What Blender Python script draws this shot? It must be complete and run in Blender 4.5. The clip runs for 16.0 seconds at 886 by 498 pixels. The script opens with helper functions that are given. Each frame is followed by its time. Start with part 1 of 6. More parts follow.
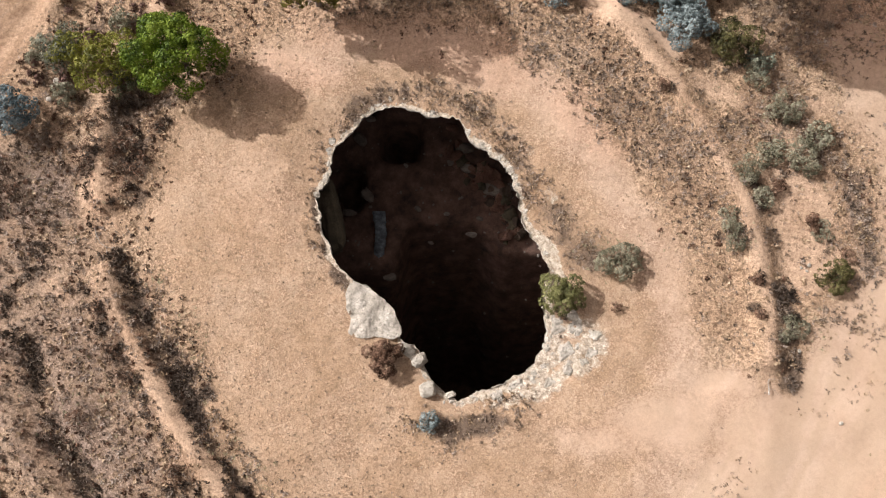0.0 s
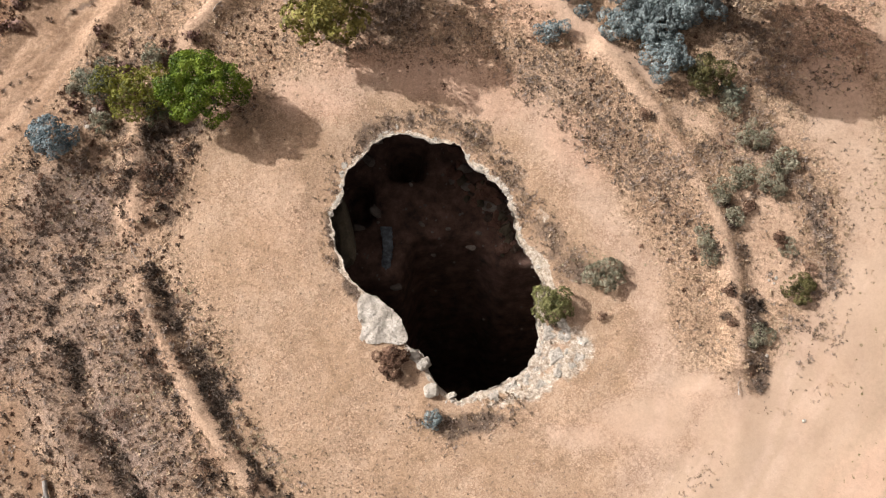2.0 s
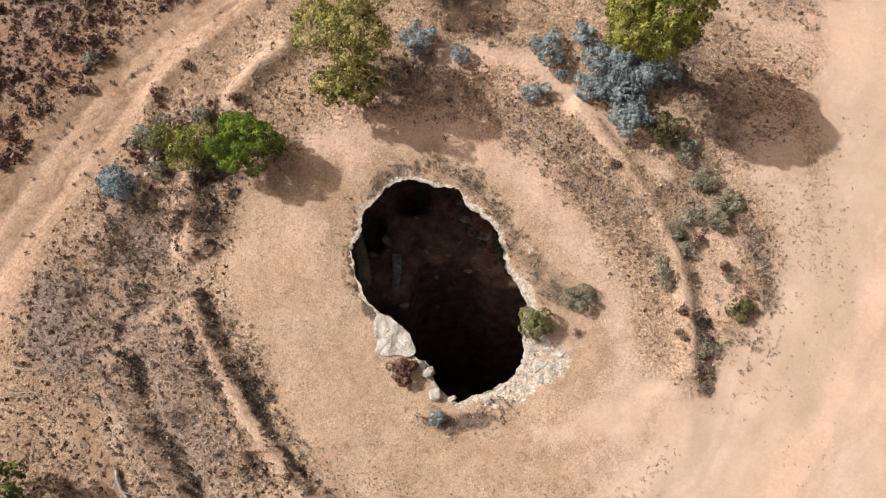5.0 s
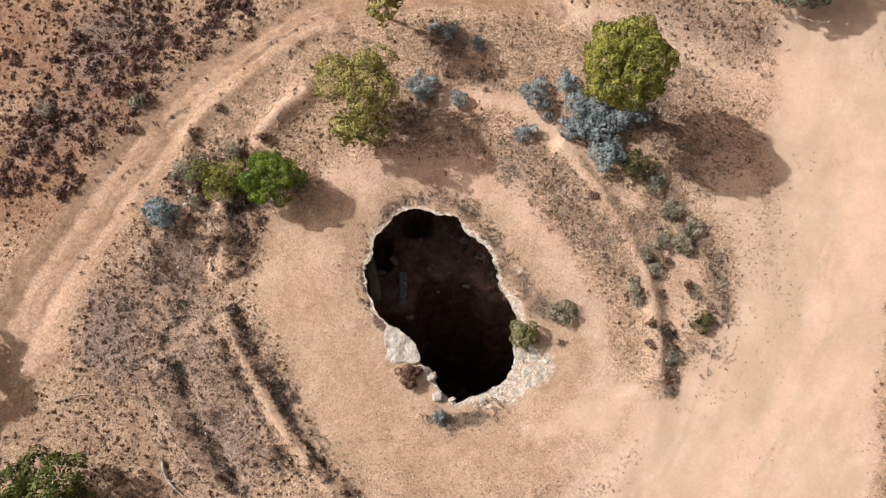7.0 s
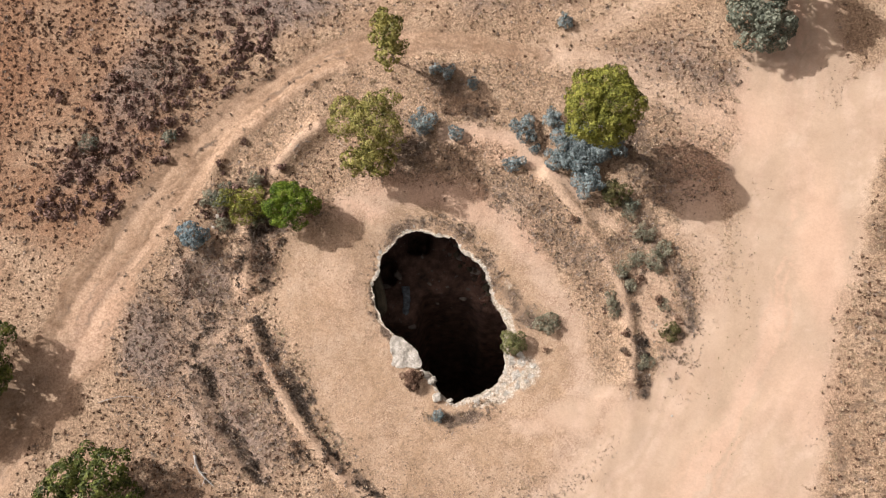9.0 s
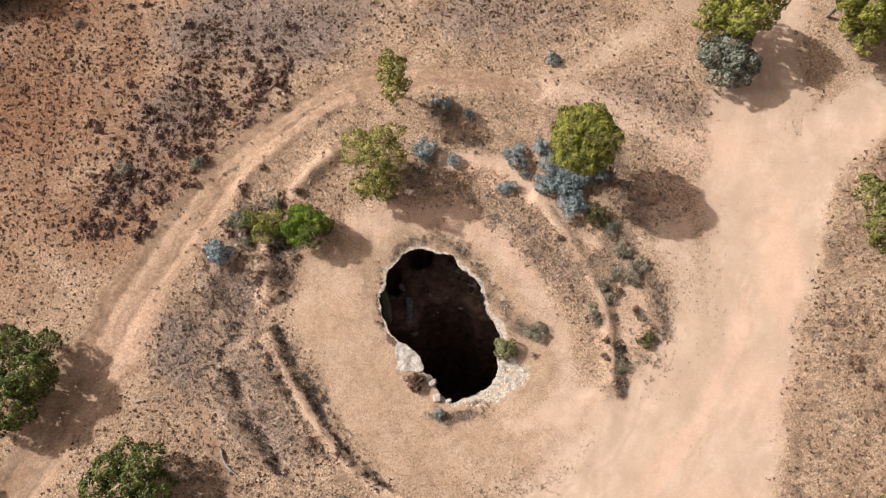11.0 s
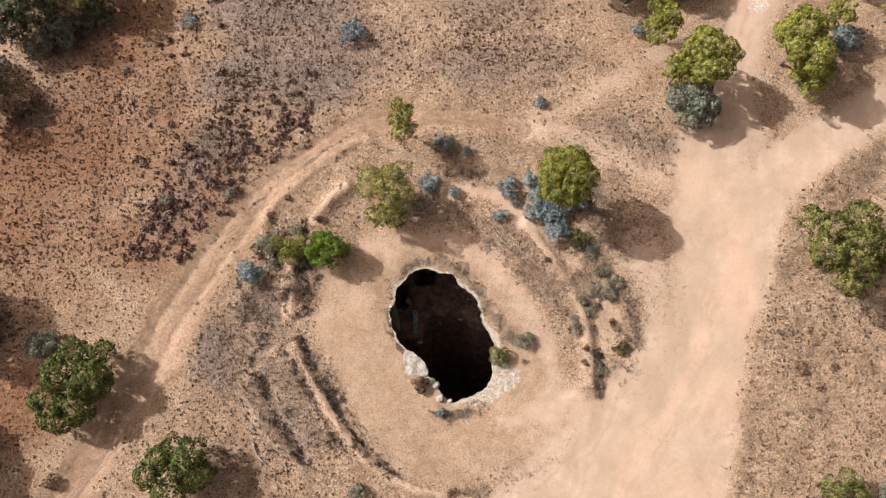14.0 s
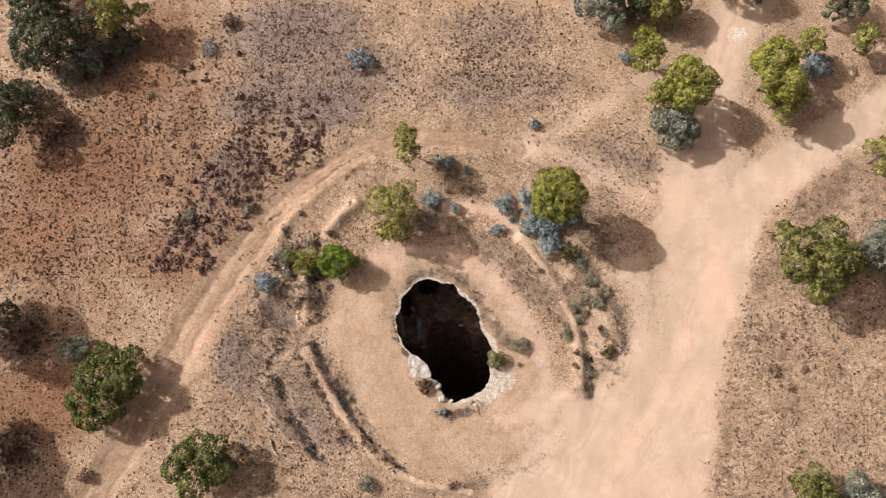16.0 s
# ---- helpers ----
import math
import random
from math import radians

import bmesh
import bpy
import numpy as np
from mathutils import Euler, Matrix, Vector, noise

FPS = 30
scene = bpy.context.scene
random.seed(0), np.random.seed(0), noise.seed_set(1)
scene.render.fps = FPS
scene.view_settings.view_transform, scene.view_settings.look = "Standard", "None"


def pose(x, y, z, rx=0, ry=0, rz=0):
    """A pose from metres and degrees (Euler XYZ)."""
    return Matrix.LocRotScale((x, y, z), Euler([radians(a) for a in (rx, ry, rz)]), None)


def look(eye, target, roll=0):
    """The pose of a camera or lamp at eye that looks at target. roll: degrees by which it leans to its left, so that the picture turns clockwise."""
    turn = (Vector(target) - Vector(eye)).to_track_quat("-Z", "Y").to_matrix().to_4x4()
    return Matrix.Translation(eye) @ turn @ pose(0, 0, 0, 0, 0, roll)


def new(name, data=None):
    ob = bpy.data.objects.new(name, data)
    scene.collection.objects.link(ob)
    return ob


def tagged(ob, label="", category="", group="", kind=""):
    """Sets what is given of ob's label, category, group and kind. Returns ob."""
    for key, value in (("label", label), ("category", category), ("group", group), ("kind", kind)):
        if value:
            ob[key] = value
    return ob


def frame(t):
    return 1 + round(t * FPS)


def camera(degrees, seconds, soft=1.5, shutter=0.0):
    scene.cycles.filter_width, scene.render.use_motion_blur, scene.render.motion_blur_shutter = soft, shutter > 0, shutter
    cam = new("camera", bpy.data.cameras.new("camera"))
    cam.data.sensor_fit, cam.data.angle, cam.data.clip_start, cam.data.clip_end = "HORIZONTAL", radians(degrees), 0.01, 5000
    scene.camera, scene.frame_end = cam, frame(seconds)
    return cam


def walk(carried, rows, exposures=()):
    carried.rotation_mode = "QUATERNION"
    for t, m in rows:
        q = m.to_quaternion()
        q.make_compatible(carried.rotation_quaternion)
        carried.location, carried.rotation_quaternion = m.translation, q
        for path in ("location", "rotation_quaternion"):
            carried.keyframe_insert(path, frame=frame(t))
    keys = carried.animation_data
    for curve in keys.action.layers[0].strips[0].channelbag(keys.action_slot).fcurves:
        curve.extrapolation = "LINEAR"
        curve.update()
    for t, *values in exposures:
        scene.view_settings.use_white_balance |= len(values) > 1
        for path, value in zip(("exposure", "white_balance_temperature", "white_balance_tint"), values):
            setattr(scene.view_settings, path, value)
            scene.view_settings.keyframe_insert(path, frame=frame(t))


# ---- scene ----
cam = camera(64, 16.0, soft=1.15)
PATH = [
    (0, pose(0.145, -1.553, 23.034, 9.748, 0.369, 0.149)),
    (0.5, pose(0.118, -1.536, 23.580, 9.749, 0.383, 0.159)),
    (1, pose(0.116, -1.516, 24.197, 9.754, 0.393, 0.158)),
    (1.5, pose(0.113, -1.497, 24.870, 9.764, 0.407, 0.152)),
    (2, pose(0.112, -1.474, 25.560, 9.784, 0.429, 0.146)),
    (2.5, pose(0.116, -1.435, 26.199, 9.781, 0.433, 0.131)),
    (3, pose(0.133, -1.386, 26.905, 9.775, 0.427, 0.112)),
    (3.5, pose(0.111, -1.343, 27.715, 9.770, 0.424, 0.069)),
    (4, pose(0.095, -1.283, 28.666, 9.765, 0.418, 0.041)),
    (6.5, pose(0.021, -0.982, 34.524, 9.760, 0.412, -0.003)),
    (7, pose(0.036, -0.924, 35.712, 9.755, 0.409, -0.017)),
    (7.5, pose(0.060, -0.853, 36.897, 9.754, 0.405, -0.020)),
    (8, pose(0.095, -0.793, 38.102, 9.754, 0.399, -0.022)),
    (8.5, pose(0.108, -0.726, 39.309, 9.760, 0.394, -0.038)),
    (9, pose(0.115, -0.683, 40.510, 9.760, 0.391, -0.048)),
    (11.5, pose(0.185, -0.433, 46.519, 9.760, 0.374, -0.056)),
    (12, pose(0.203, -0.380, 47.713, 9.760, 0.369, -0.060)),
    (12.5, pose(0.209, -0.331, 48.883, 9.760, 0.370, -0.064)),
    (13, pose(0.182, -0.283, 50.041, 9.763, 0.380, -0.081)),
    (13.5, pose(0.137, -0.226, 51.236, 9.766, 0.383, -0.098)),
    (14, pose(0.092, -0.200, 52.432, 9.766, 0.398, -0.110)),
    (14.5, pose(0.018, -0.159, 53.630, 9.769, 0.419, -0.118)),
    (15, pose(-0.018, -0.102, 54.837, 9.766, 0.418, -0.120)),
    (15.5, pose(-0.042, -0.043, 56.001, 9.764, 0.419, -0.128)),
    (16, pose(-0.000, -0.000, 57.000, 9.762, 0.412, -0.134)),
]
walk(cam, PATH)

# ---- light ----
SUN_FROM = Vector((-0.74, 0.36, 0.575)).normalized()
world = bpy.data.worlds.new("sky")
scene.world = world
world.use_nodes = True
sky = world.node_tree.nodes.new("ShaderNodeTexSky")
sky.sky_type = "NISHITA"
sky.sun_disc = False
sky.air_density, sky.dust_density, sky.ozone_density = 0.35, 4.0, 0.6
sky.sun_elevation = math.asin(SUN_FROM.z)
sky.sun_rotation = math.atan2(SUN_FROM.x, SUN_FROM.y)
background = world.node_tree.nodes["Background"]
background.inputs["Strength"].default_value = 0.14
haze = world.node_tree.nodes.new("ShaderNodeHueSaturation")
haze.inputs["Saturation"].default_value = 0.05
world.node_tree.links.new(sky.outputs["Color"], haze.inputs["Color"])
dust = world.node_tree.nodes.new("ShaderNodeMix")
dust.data_type, dust.blend_type = "RGBA", "MULTIPLY"
dust.inputs[0].default_value = 1.0
dust.inputs[7].default_value = (1.10, 0.98, 0.95, 1.0)
world.node_tree.links.new(haze.outputs["Color"], dust.inputs[6])
world.node_tree.links.new(dust.outputs[2], background.inputs["Color"])
sun = new("sun", bpy.data.lights.new("sun", "SUN"))
sun.data.energy = 4.5
sun.data.angle = radians(0.6)
sun.data.color = (1.0, 1.0, 0.995)
sun.matrix_world = look(SUN_FROM * 80, (0, 0, 0))
scene.view_settings.exposure = 0.42


# ---- materials ----
def nodes_of(name):
    m = bpy.data.materials.new(name)
    m.use_nodes = True
    t = m.node_tree
    return m, t, t.nodes["Principled BSDF"]


def node(t, kind, links=(), **values):
    n = t.nodes.new(kind)
    for key, value in values.items():
        if key == "op":
            n.operation = value
        elif key == "blend":
            n.data_type, n.blend_type = "RGBA", value
        else:
            n.inputs[key.replace("_", " ")].default_value = value
    for socket, source in links:
        t.links.new(source, n.inputs[socket])
    return n


def ramp(t, source, stops):
    n = t.nodes.new("ShaderNodeValToRGB")
    t.links.new(source, n.inputs["Fac"])
    while len(n.color_ramp.elements) < len(stops):
        n.color_ramp.elements.new(0.5)
    for e, (p, c) in zip(n.color_ramp.elements, stops):
        e.position, e.color = p, (*c, 1) if len(c) == 3 else c
    return n.outputs["Color"]


def mix(t, fac, a, b, blend="MIX"):
    n = t.nodes.new("ShaderNodeMix")
    n.data_type, n.blend_type = "RGBA", blend
    for socket, v in ((0, fac), (6, a), (7, b)):
        if hasattr(v, "links"):
            t.links.new(v, n.inputs[socket])
        elif isinstance(v, tuple):
            n.inputs[socket].default_value = (*v, 1)
        else:
            n.inputs[socket].default_value = v
    return n.outputs[2]


def maths(t, op, a, b=0.0, clamp=False):
    n = t.nodes.new("ShaderNodeMath")
    n.operation, n.use_clamp = op, clamp
    for i, v in enumerate((a, b)):
        if hasattr(v, "links"):
            t.links.new(v, n.inputs[i])
        else:
            n.inputs[i].default_value = v
    return n.outputs[0]


def noise_at(t, where, scale, detail=5.0, rough=0.6):
    return node(t, "ShaderNodeTexNoise", [("Vector", where)], Scale=scale, Detail=detail, Roughness=rough).outputs["Fac"]


def bumped(t, shader, height, strength, distance):
    b = node(t, "ShaderNodeBump", [("Height", height)], Strength=strength, Distance=distance)
    t.links.new(b.outputs["Normal"], shader.inputs["Normal"])


def rocky(name, dark, mid, light, size=1.0, rough=0.9, bump=0.6, pitted=0.0):
    """Weathered stone: stains at a large scale, grain and pits at a small one."""
    m, t, s = nodes_of(name)
    where = node(t, "ShaderNodeTexCoord").outputs["Object"]
    geo = node(t, "ShaderNodeNewGeometry").outputs["Position"]
    big = noise_at(t, geo, 1.3 / size, 6, 0.65)
    fine = noise_at(t, geo, 14 / size, 6, 0.7)
    c = ramp(t, big, [(0.3, dark), (0.5, mid), (0.68, light)])
    c = mix(t, 0.65, c, ramp(t, fine, [(0.3, (0.45, 0.42, 0.4)), (0.55, (1, 1, 1)), (0.8, (1.15, 1.12, 1.08))]), "MULTIPLY")
    if pitted:
        cells = node(t, "ShaderNodeTexVoronoi", [("Vector", geo)], Scale=12.0)
        pits = node(t, "ShaderNodeMapRange", [("Value", cells.outputs["Distance"])], From_Min=0.1, From_Max=0.42, To_Min=1.0, To_Max=0.0).outputs["Result"]
        pits = maths(t, "MULTIPLY", pits, maths(t, "MULTIPLY", ramp(t, noise_at(t, geo, 3.2, 4, 0.6), [(0.42, (0, 0, 0)), (0.6, (1, 1, 1))]), pitted))
        c = mix(t, pits, c, (0.50, 0.49, 0.47), "MULTIPLY")
        lichen = ramp(t, noise_at(t, geo, 2.1, 6, 0.7), [(0.50, (0, 0, 0)), (0.60, (1, 1, 1))])
        c = mix(t, maths(t, "MULTIPLY", lichen, 0.6), c, (0.24, 0.215, 0.17))
        fine = maths(t, "SUBTRACT", fine, maths(t, "MULTIPLY", pits, 0.5))
    rnd = node(t, "ShaderNodeObjectInfo").outputs["Random"]
    c = mix(t, 0.5, c, ramp(t, rnd, [(0, (0.75, 0.72, 0.7)), (1, (1.1, 1.08, 1.05))]), "MULTIPLY")
    t.links.new(c, s.inputs["Base Color"])
    s.inputs["Roughness"].default_value = rough
    bumped(t, s, fine, bump, 0.05 * size)
    return m


def leafy(name, dark, mid, light, gloss=0.55, through_light=0.25, shine=0.18):
    """Leaves: every leaf has a tone of its own, whole sprays vary more slowly."""
    m, t, s = nodes_of(name)
    geo = node(t, "ShaderNodeNewGeometry")
    rnd = geo.outputs["Random Per Island"]
    slow = node(t, "ShaderNodeMapRange", [("Value", noise_at(t, geo.outputs["Position"], 1.9, 4, 0.6))], From_Min=0.33, From_Max=0.67).outputs["Result"]
    f = maths(t, "ADD", maths(t, "MULTIPLY", rnd, 0.34), maths(t, "MULTIPLY", slow, 0.72))
    c = ramp(t, f, [(0.22, dark), (0.52, mid), (0.85, light)])
    t.links.new(c, s.inputs["Base Color"])
    s.inputs["Roughness"].default_value = gloss
    s.inputs["Specular IOR Level"].default_value = shine if gloss < 0.85 else 0.03
    tr = node(t, "ShaderNodeBsdfTranslucent", [("Color", c)])
    mx = node(t, "ShaderNodeMixShader", [(1, s.outputs[0]), (2, tr.outputs[0])], Fac=through_light)
    t.links.new(mx.outputs[0], t.nodes["Material Output"].inputs["Surface"])
    return m


def ground_material():
    m, t, s = nodes_of("dry_ground")
    geo = node(t, "ShaderNodeNewGeometry").outputs["Position"]
    one = node(t, "ShaderNodeSeparateColor", [("Color", attribute(t, "zone_soil"))]).outputs
    two = node(t, "ShaderNodeSeparateColor", [("Color", attribute(t, "zone_cover"))]).outputs
    four = node(t, "ShaderNodeSeparateColor", [("Color", attribute(t, "zone_drive"))]).outputs
    three = node(t, "ShaderNodeSeparateColor", [("Color", attribute(t, "zone_more"))]).outputs
    broad = noise_at(t, geo, 0.35, 5, 0.6)
    patch = noise_at(t, geo, 1.7, 6, 0.65)
    crumb = noise_at(t, geo, 7.0, 6, 0.7)
    grain = noise_at(t, geo, 26.0, 4, 0.7)

    def edge(mask, wobble=0.7, soft=0.25):
        v = maths(t, "ADD", mask, maths(t, "MULTIPLY", maths(t, "SUBTRACT", patch, 0.5), wobble))
        v = maths(t, "ADD", v, maths(t, "MULTIPLY", maths(t, "SUBTRACT", crumb, 0.5), wobble))
        r = node(t, "ShaderNodeMapRange", [("Value", v)])
        r.interpolation_type = "SMOOTHSTEP"
        r.inputs["From Min"].default_value, r.inputs["From Max"].default_value = 0.5 - soft, 0.5 + soft
        return r.outputs["Result"]

    c = ramp(t, broad, [(0.3, (0.32, 0.22, 0.148)), (0.5, (0.415, 0.294, 0.202)), (0.7, (0.485, 0.36, 0.257))])
    c = mix(t, edge(one["Red"], 0.8, 0.45), c, ramp(t, patch, [(0.3, (0.215, 0.113, 0.066)), (0.7, (0.295, 0.162, 0.094))]))
    c = mix(t, edge(one["Green"], 0.8, 0.4), c, (0.245, 0.188, 0.16))
    worn = maths(t, "ADD", maths(t, "MULTIPLY", broad, 0.65), maths(t, "MULTIPLY", patch, 0.35))
    c = mix(t, edge(two["Red"], 0.5, 0.35), c, ramp(t, worn, [(0.36, (0.345, 0.235, 0.15)), (0.5, (0.425, 0.298, 0.203)), (0.64, (0.49, 0.36, 0.258))]))
    c = mix(t, edge(three["Green"], 0.6, 0.4), c, ramp(t, patch, [(0.3, (0.245, 0.156, 0.099)), (0.7, (0.335, 0.224, 0.147))]))
    c = mix(t, edge(one["Blue"], 0.75, 0.42), c, ramp(t, worn, [(0.36, (0.40, 0.277, 0.197)), (0.5, (0.45, 0.322, 0.235)), (0.64, (0.50, 0.37, 0.278))]))
    c = mix(t, maths(t, "MULTIPLY", edge(four["Red"], 0.6, 0.5), 0.8), c, (0.39, 0.28, 0.193))
    c = mix(t, maths(t, "MULTIPLY", edge(four["Green"], 0.5, 0.45), 0.7), c, (0.515, 0.342, 0.245))
    # dark brown of litter, and of the tree shade painted with it
    c = mix(t, edge(two["Green"], 0.9, 0.3), c, (0.145, 0.105, 0.078))
    c = mix(t, edge(three["Red"], 0.7, 0.25), c, (0.455, 0.322, 0.228))
    c = mix(t, edge(two["Blue"], 0.9, 0.16), c, ramp(t, crumb, [(0.35, (0.33, 0.265, 0.20)), (0.6, (0.60, 0.53, 0.44))]))
    c = mix(t, maths(t, "MULTIPLY", edge(three["Blue"], 0.9, 0.45), 0.34), c, (0.50, 0.35, 0.245))
    slow = noise_at(t, geo, 0.8, 4, 0.55)
    c = mix(t, maths(t, "SUBTRACT", 0.9, maths(t, "MULTIPLY", one["Blue"], 0.55)), c, ramp(t, slow, [(0.3, (0.84, 0.80, 0.77)), (0.5, (1, 1, 1)), (0.7, (1.07, 1.07, 1.08))]), "MULTIPLY")
    # litter, dry stalks and crumbs of soil; hard-packed ground shows less of them
    bare = maths(t, "MAXIMUM", one["Blue"], maths(t, "MAXIMUM", maths(t, "MULTIPLY", two["Red"], 0.6), maths(t, "MAXIMUM", maths(t, "MULTIPLY", three["Green"], 0.6), maths(t, "MULTIPLY", three["Red"], 0.5))), True)
    rough_cover = maths(t, "SUBTRACT", 0.95, maths(t, "MULTIPLY", bare, 0.82))
    c = mix(t, rough_cover, c, ramp(t, crumb, [(0.34, (0.42, 0.37, 0.34)), (0.48, (0.90, 0.88, 0.86)), (0.62, (1.2, 1.18, 1.15))]), "MULTIPLY")
    c = mix(t, rough_cover, c, ramp(t, grain, [(0.32, (0.62, 0.58, 0.55)), (0.52, (1, 1, 1)), (0.75, (1.2, 1.18, 1.15))]), "MULTIPLY")
    bent = node(t, "ShaderNodeVectorMath", [(0, geo), (1, node(t, "ShaderNodeTexNoise", [("Vector", geo)], Scale=5.0, Detail=2.0).outputs["Color"])])
    bent.operation = "ADD"
    for scale, much, low, high in ((9.0, 0.85, 0.45, 1.26), (19.0, 0.75, 0.5, 1.3)):
        cells = node(t, "ShaderNodeTexVoronoi", [("Vector", bent.outputs[0])], Scale=scale)
        tone = node(t, "ShaderNodeSeparateColor", [("Color", cells.outputs["Color"])]).outputs["Red"]
        grains = ramp(t, tone, [(0.0, (low, low * 0.94, low * 0.9)), (0.35, (0.85, 0.83, 0.81)), (0.75, (1.06, 1.05, 1.04)), (1.0, (high, high, high * 0.99))])
        c = mix(t, maths(t, "MULTIPLY", rough_cover, much), c, grains, "MULTIPLY")
    # dried crust on the trodden ring: broken hairline cracks
    crust = node(t, "ShaderNodeTexVoronoi", [("Vector", bent.outputs[0])], Scale=4.0)
    crust.feature = "DISTANCE_TO_EDGE"
    crack = node(t, "ShaderNodeMapRange", [("Value", crust.outputs["Distance"])], From_Min=0.04, From_Max=0.17, To_Min=1.0, To_Max=0.0).outputs["Result"]
    broken = ramp(t, maths(t, "ADD", maths(t, "MULTIPLY", slow, 0.6), maths(t, "MULTIPLY", crumb, 0.4)), [(0.47, (0, 0, 0)), (0.56, (1, 1, 1))])
    crack = maths(t, "MULTIPLY", maths(t, "MULTIPLY", crack, broken), maths(t, "MULTIPLY", two["Red"], 0.6))
    c = mix(t, crack, c, (0.45, 0.38, 0.34), "MULTIPLY")
    t.links.new(c, s.inputs["Base Color"])
    s.inputs["Roughness"].default_value = 0.95
    s.inputs["Specular IOR Level"].default_value = 0.17
    h = maths(t, "ADD", maths(t, "MULTIPLY", crumb, 0.8), maths(t, "MULTIPLY", grain, 0.35))
    bumped(t, s, maths(t, "MULTIPLY", h, rough_cover), 0.8, 0.09)
    return m


def attribute(t, name):
    n = t.nodes.new("ShaderNodeAttribute")
    n.attribute_name = name
    return n.outputs["Color"]


LIMESTONE = rocky("limestone", (0.25, 0.22, 0.18), (0.42, 0.378, 0.322), (0.60, 0.552, 0.487), pitted=1.0)
# stone colour lowered to hold the cavern's shade
CAVE_STONE_SHADED = rocky("cave_stone_shaded", (0.035, 0.023, 0.017), (0.075, 0.05, 0.036), (0.13, 0.09, 0.065), 1.6)
CAVE_BLOCK = rocky("cave_block", (0.11, 0.085, 0.07), (0.21, 0.175, 0.148), (0.31, 0.27, 0.235))
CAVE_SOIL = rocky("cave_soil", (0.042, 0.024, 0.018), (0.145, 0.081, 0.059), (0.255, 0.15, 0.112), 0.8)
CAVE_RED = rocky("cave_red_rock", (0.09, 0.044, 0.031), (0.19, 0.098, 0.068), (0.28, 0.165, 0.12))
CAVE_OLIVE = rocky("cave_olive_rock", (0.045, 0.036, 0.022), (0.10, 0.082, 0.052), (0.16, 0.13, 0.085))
BARK = rocky("bark", (0.10, 0.08, 0.065), (0.20, 0.165, 0.13), (0.32, 0.27, 0.22), 0.4)
GREY_WOOD = rocky("silvered_wood", (0.06, 0.07, 0.08), (0.14, 0.165, 0.19), (0.27, 0.31, 0.345), 0.3)
DEAD_WOOD = rocky("dead_wood", (0.16, 0.14, 0.125), (0.33, 0.30, 0.27), (0.52, 0.48, 0.44), 0.3)
LEAF = {
    "bright": leafy("leaves_bright_green", (0.036, 0.064, 0.008), (0.105, 0.158, 0.014), (0.215, 0.28, 0.036)),
    "olive": leafy("leaves_olive", (0.085, 0.08, 0.018), (0.215, 0.193, 0.05), (0.39, 0.345, 0.115)),
    "mid": leafy("leaves_mid_green", (0.034, 0.037, 0.010), (0.11, 0.108, 0.026), (0.235, 0.222, 0.062)),
    "yellow": leafy("leaves_yellow_green", (0.075, 0.077, 0.014), (0.20, 0.198, 0.034), (0.34, 0.325, 0.072)),
    "moss": leafy("leaves_moss_green", (0.027, 0.036, 0.010), (0.08, 0.098, 0.022), (0.175, 0.186, 0.045)),
    "dusky": leafy("leaves_dusky_olive", (0.028, 0.026, 0.01), (0.08, 0.072, 0.025), (0.17, 0.15, 0.06)),
    "dusty": leafy("leaves_dusty_olive", (0.055, 0.056, 0.02), (0.15, 0.147, 0.055), (0.29, 0.278, 0.12)),
    "dark": leafy("leaves_dark_green", (0.028, 0.034, 0.018), (0.075, 0.083, 0.042), (0.165, 0.168, 0.095)),
    "greygreen": leafy("leaves_grey_green", (0.06, 0.066, 0.046), (0.155, 0.162, 0.118), (0.29, 0.295, 0.222)),
    "pale": leafy("leaves_pale_grey", (0.105, 0.098, 0.062), (0.215, 0.2, 0.136), (0.34, 0.315, 0.228)),
    "blue": leafy("leaves_blue_grey", (0.055, 0.079, 0.087), (0.15, 0.194, 0.206), (0.315, 0.38, 0.392), 0.7, 0.1),
    "silver": leafy("leaves_silver_grey", (0.065, 0.082, 0.082), (0.165, 0.197, 0.195), (0.305, 0.35, 0.345), 0.7, 0.1),
    "brown": leafy("leaves_dry_brown", (0.07, 0.04, 0.027), (0.15, 0.088, 0.06), (0.26, 0.165, 0.115), 0.9, 0.1),
}
TUFT = {
    "dark": leafy("tuft_dark", (0.052, 0.028, 0.019), (0.118, 0.066, 0.044), (0.21, 0.126, 0.087), 0.9, 0.1),
    "weed": leafy("tuft_weed", (0.11, 0.09, 0.045), (0.20, 0.165, 0.09), (0.30, 0.25, 0.15), 0.9, 0.1),
    "heath": leafy("tuft_heath", (0.058, 0.033, 0.027), (0.145, 0.087, 0.07), (0.27, 0.175, 0.143), 0.9, 0.1),
    "straw": leafy("tuft_straw", (0.20, 0.137, 0.086), (0.335, 0.24, 0.158), (0.46, 0.35, 0.243), 0.9, 0.15),
    "umber": leafy("tuft_umber", (0.105, 0.074, 0.055), (0.21, 0.155, 0.118), (0.325, 0.25, 0.196), 0.9, 0.1),
    "char": leafy("tuft_charred", (0.042, 0.032, 0.025), (0.095, 0.072, 0.057), (0.18, 0.138, 0.11), 0.9, 0.1),
    "grey": leafy("tuft_grey", (0.12, 0.09, 0.07), (0.245, 0.19, 0.152), (0.375, 0.302, 0.252), 0.9, 0.1),
    "green": leafy("tuft_green", (0.15, 0.136, 0.08), (0.265, 0.242, 0.148), (0.39, 0.36, 0.24), 0.9, 0.1),
}


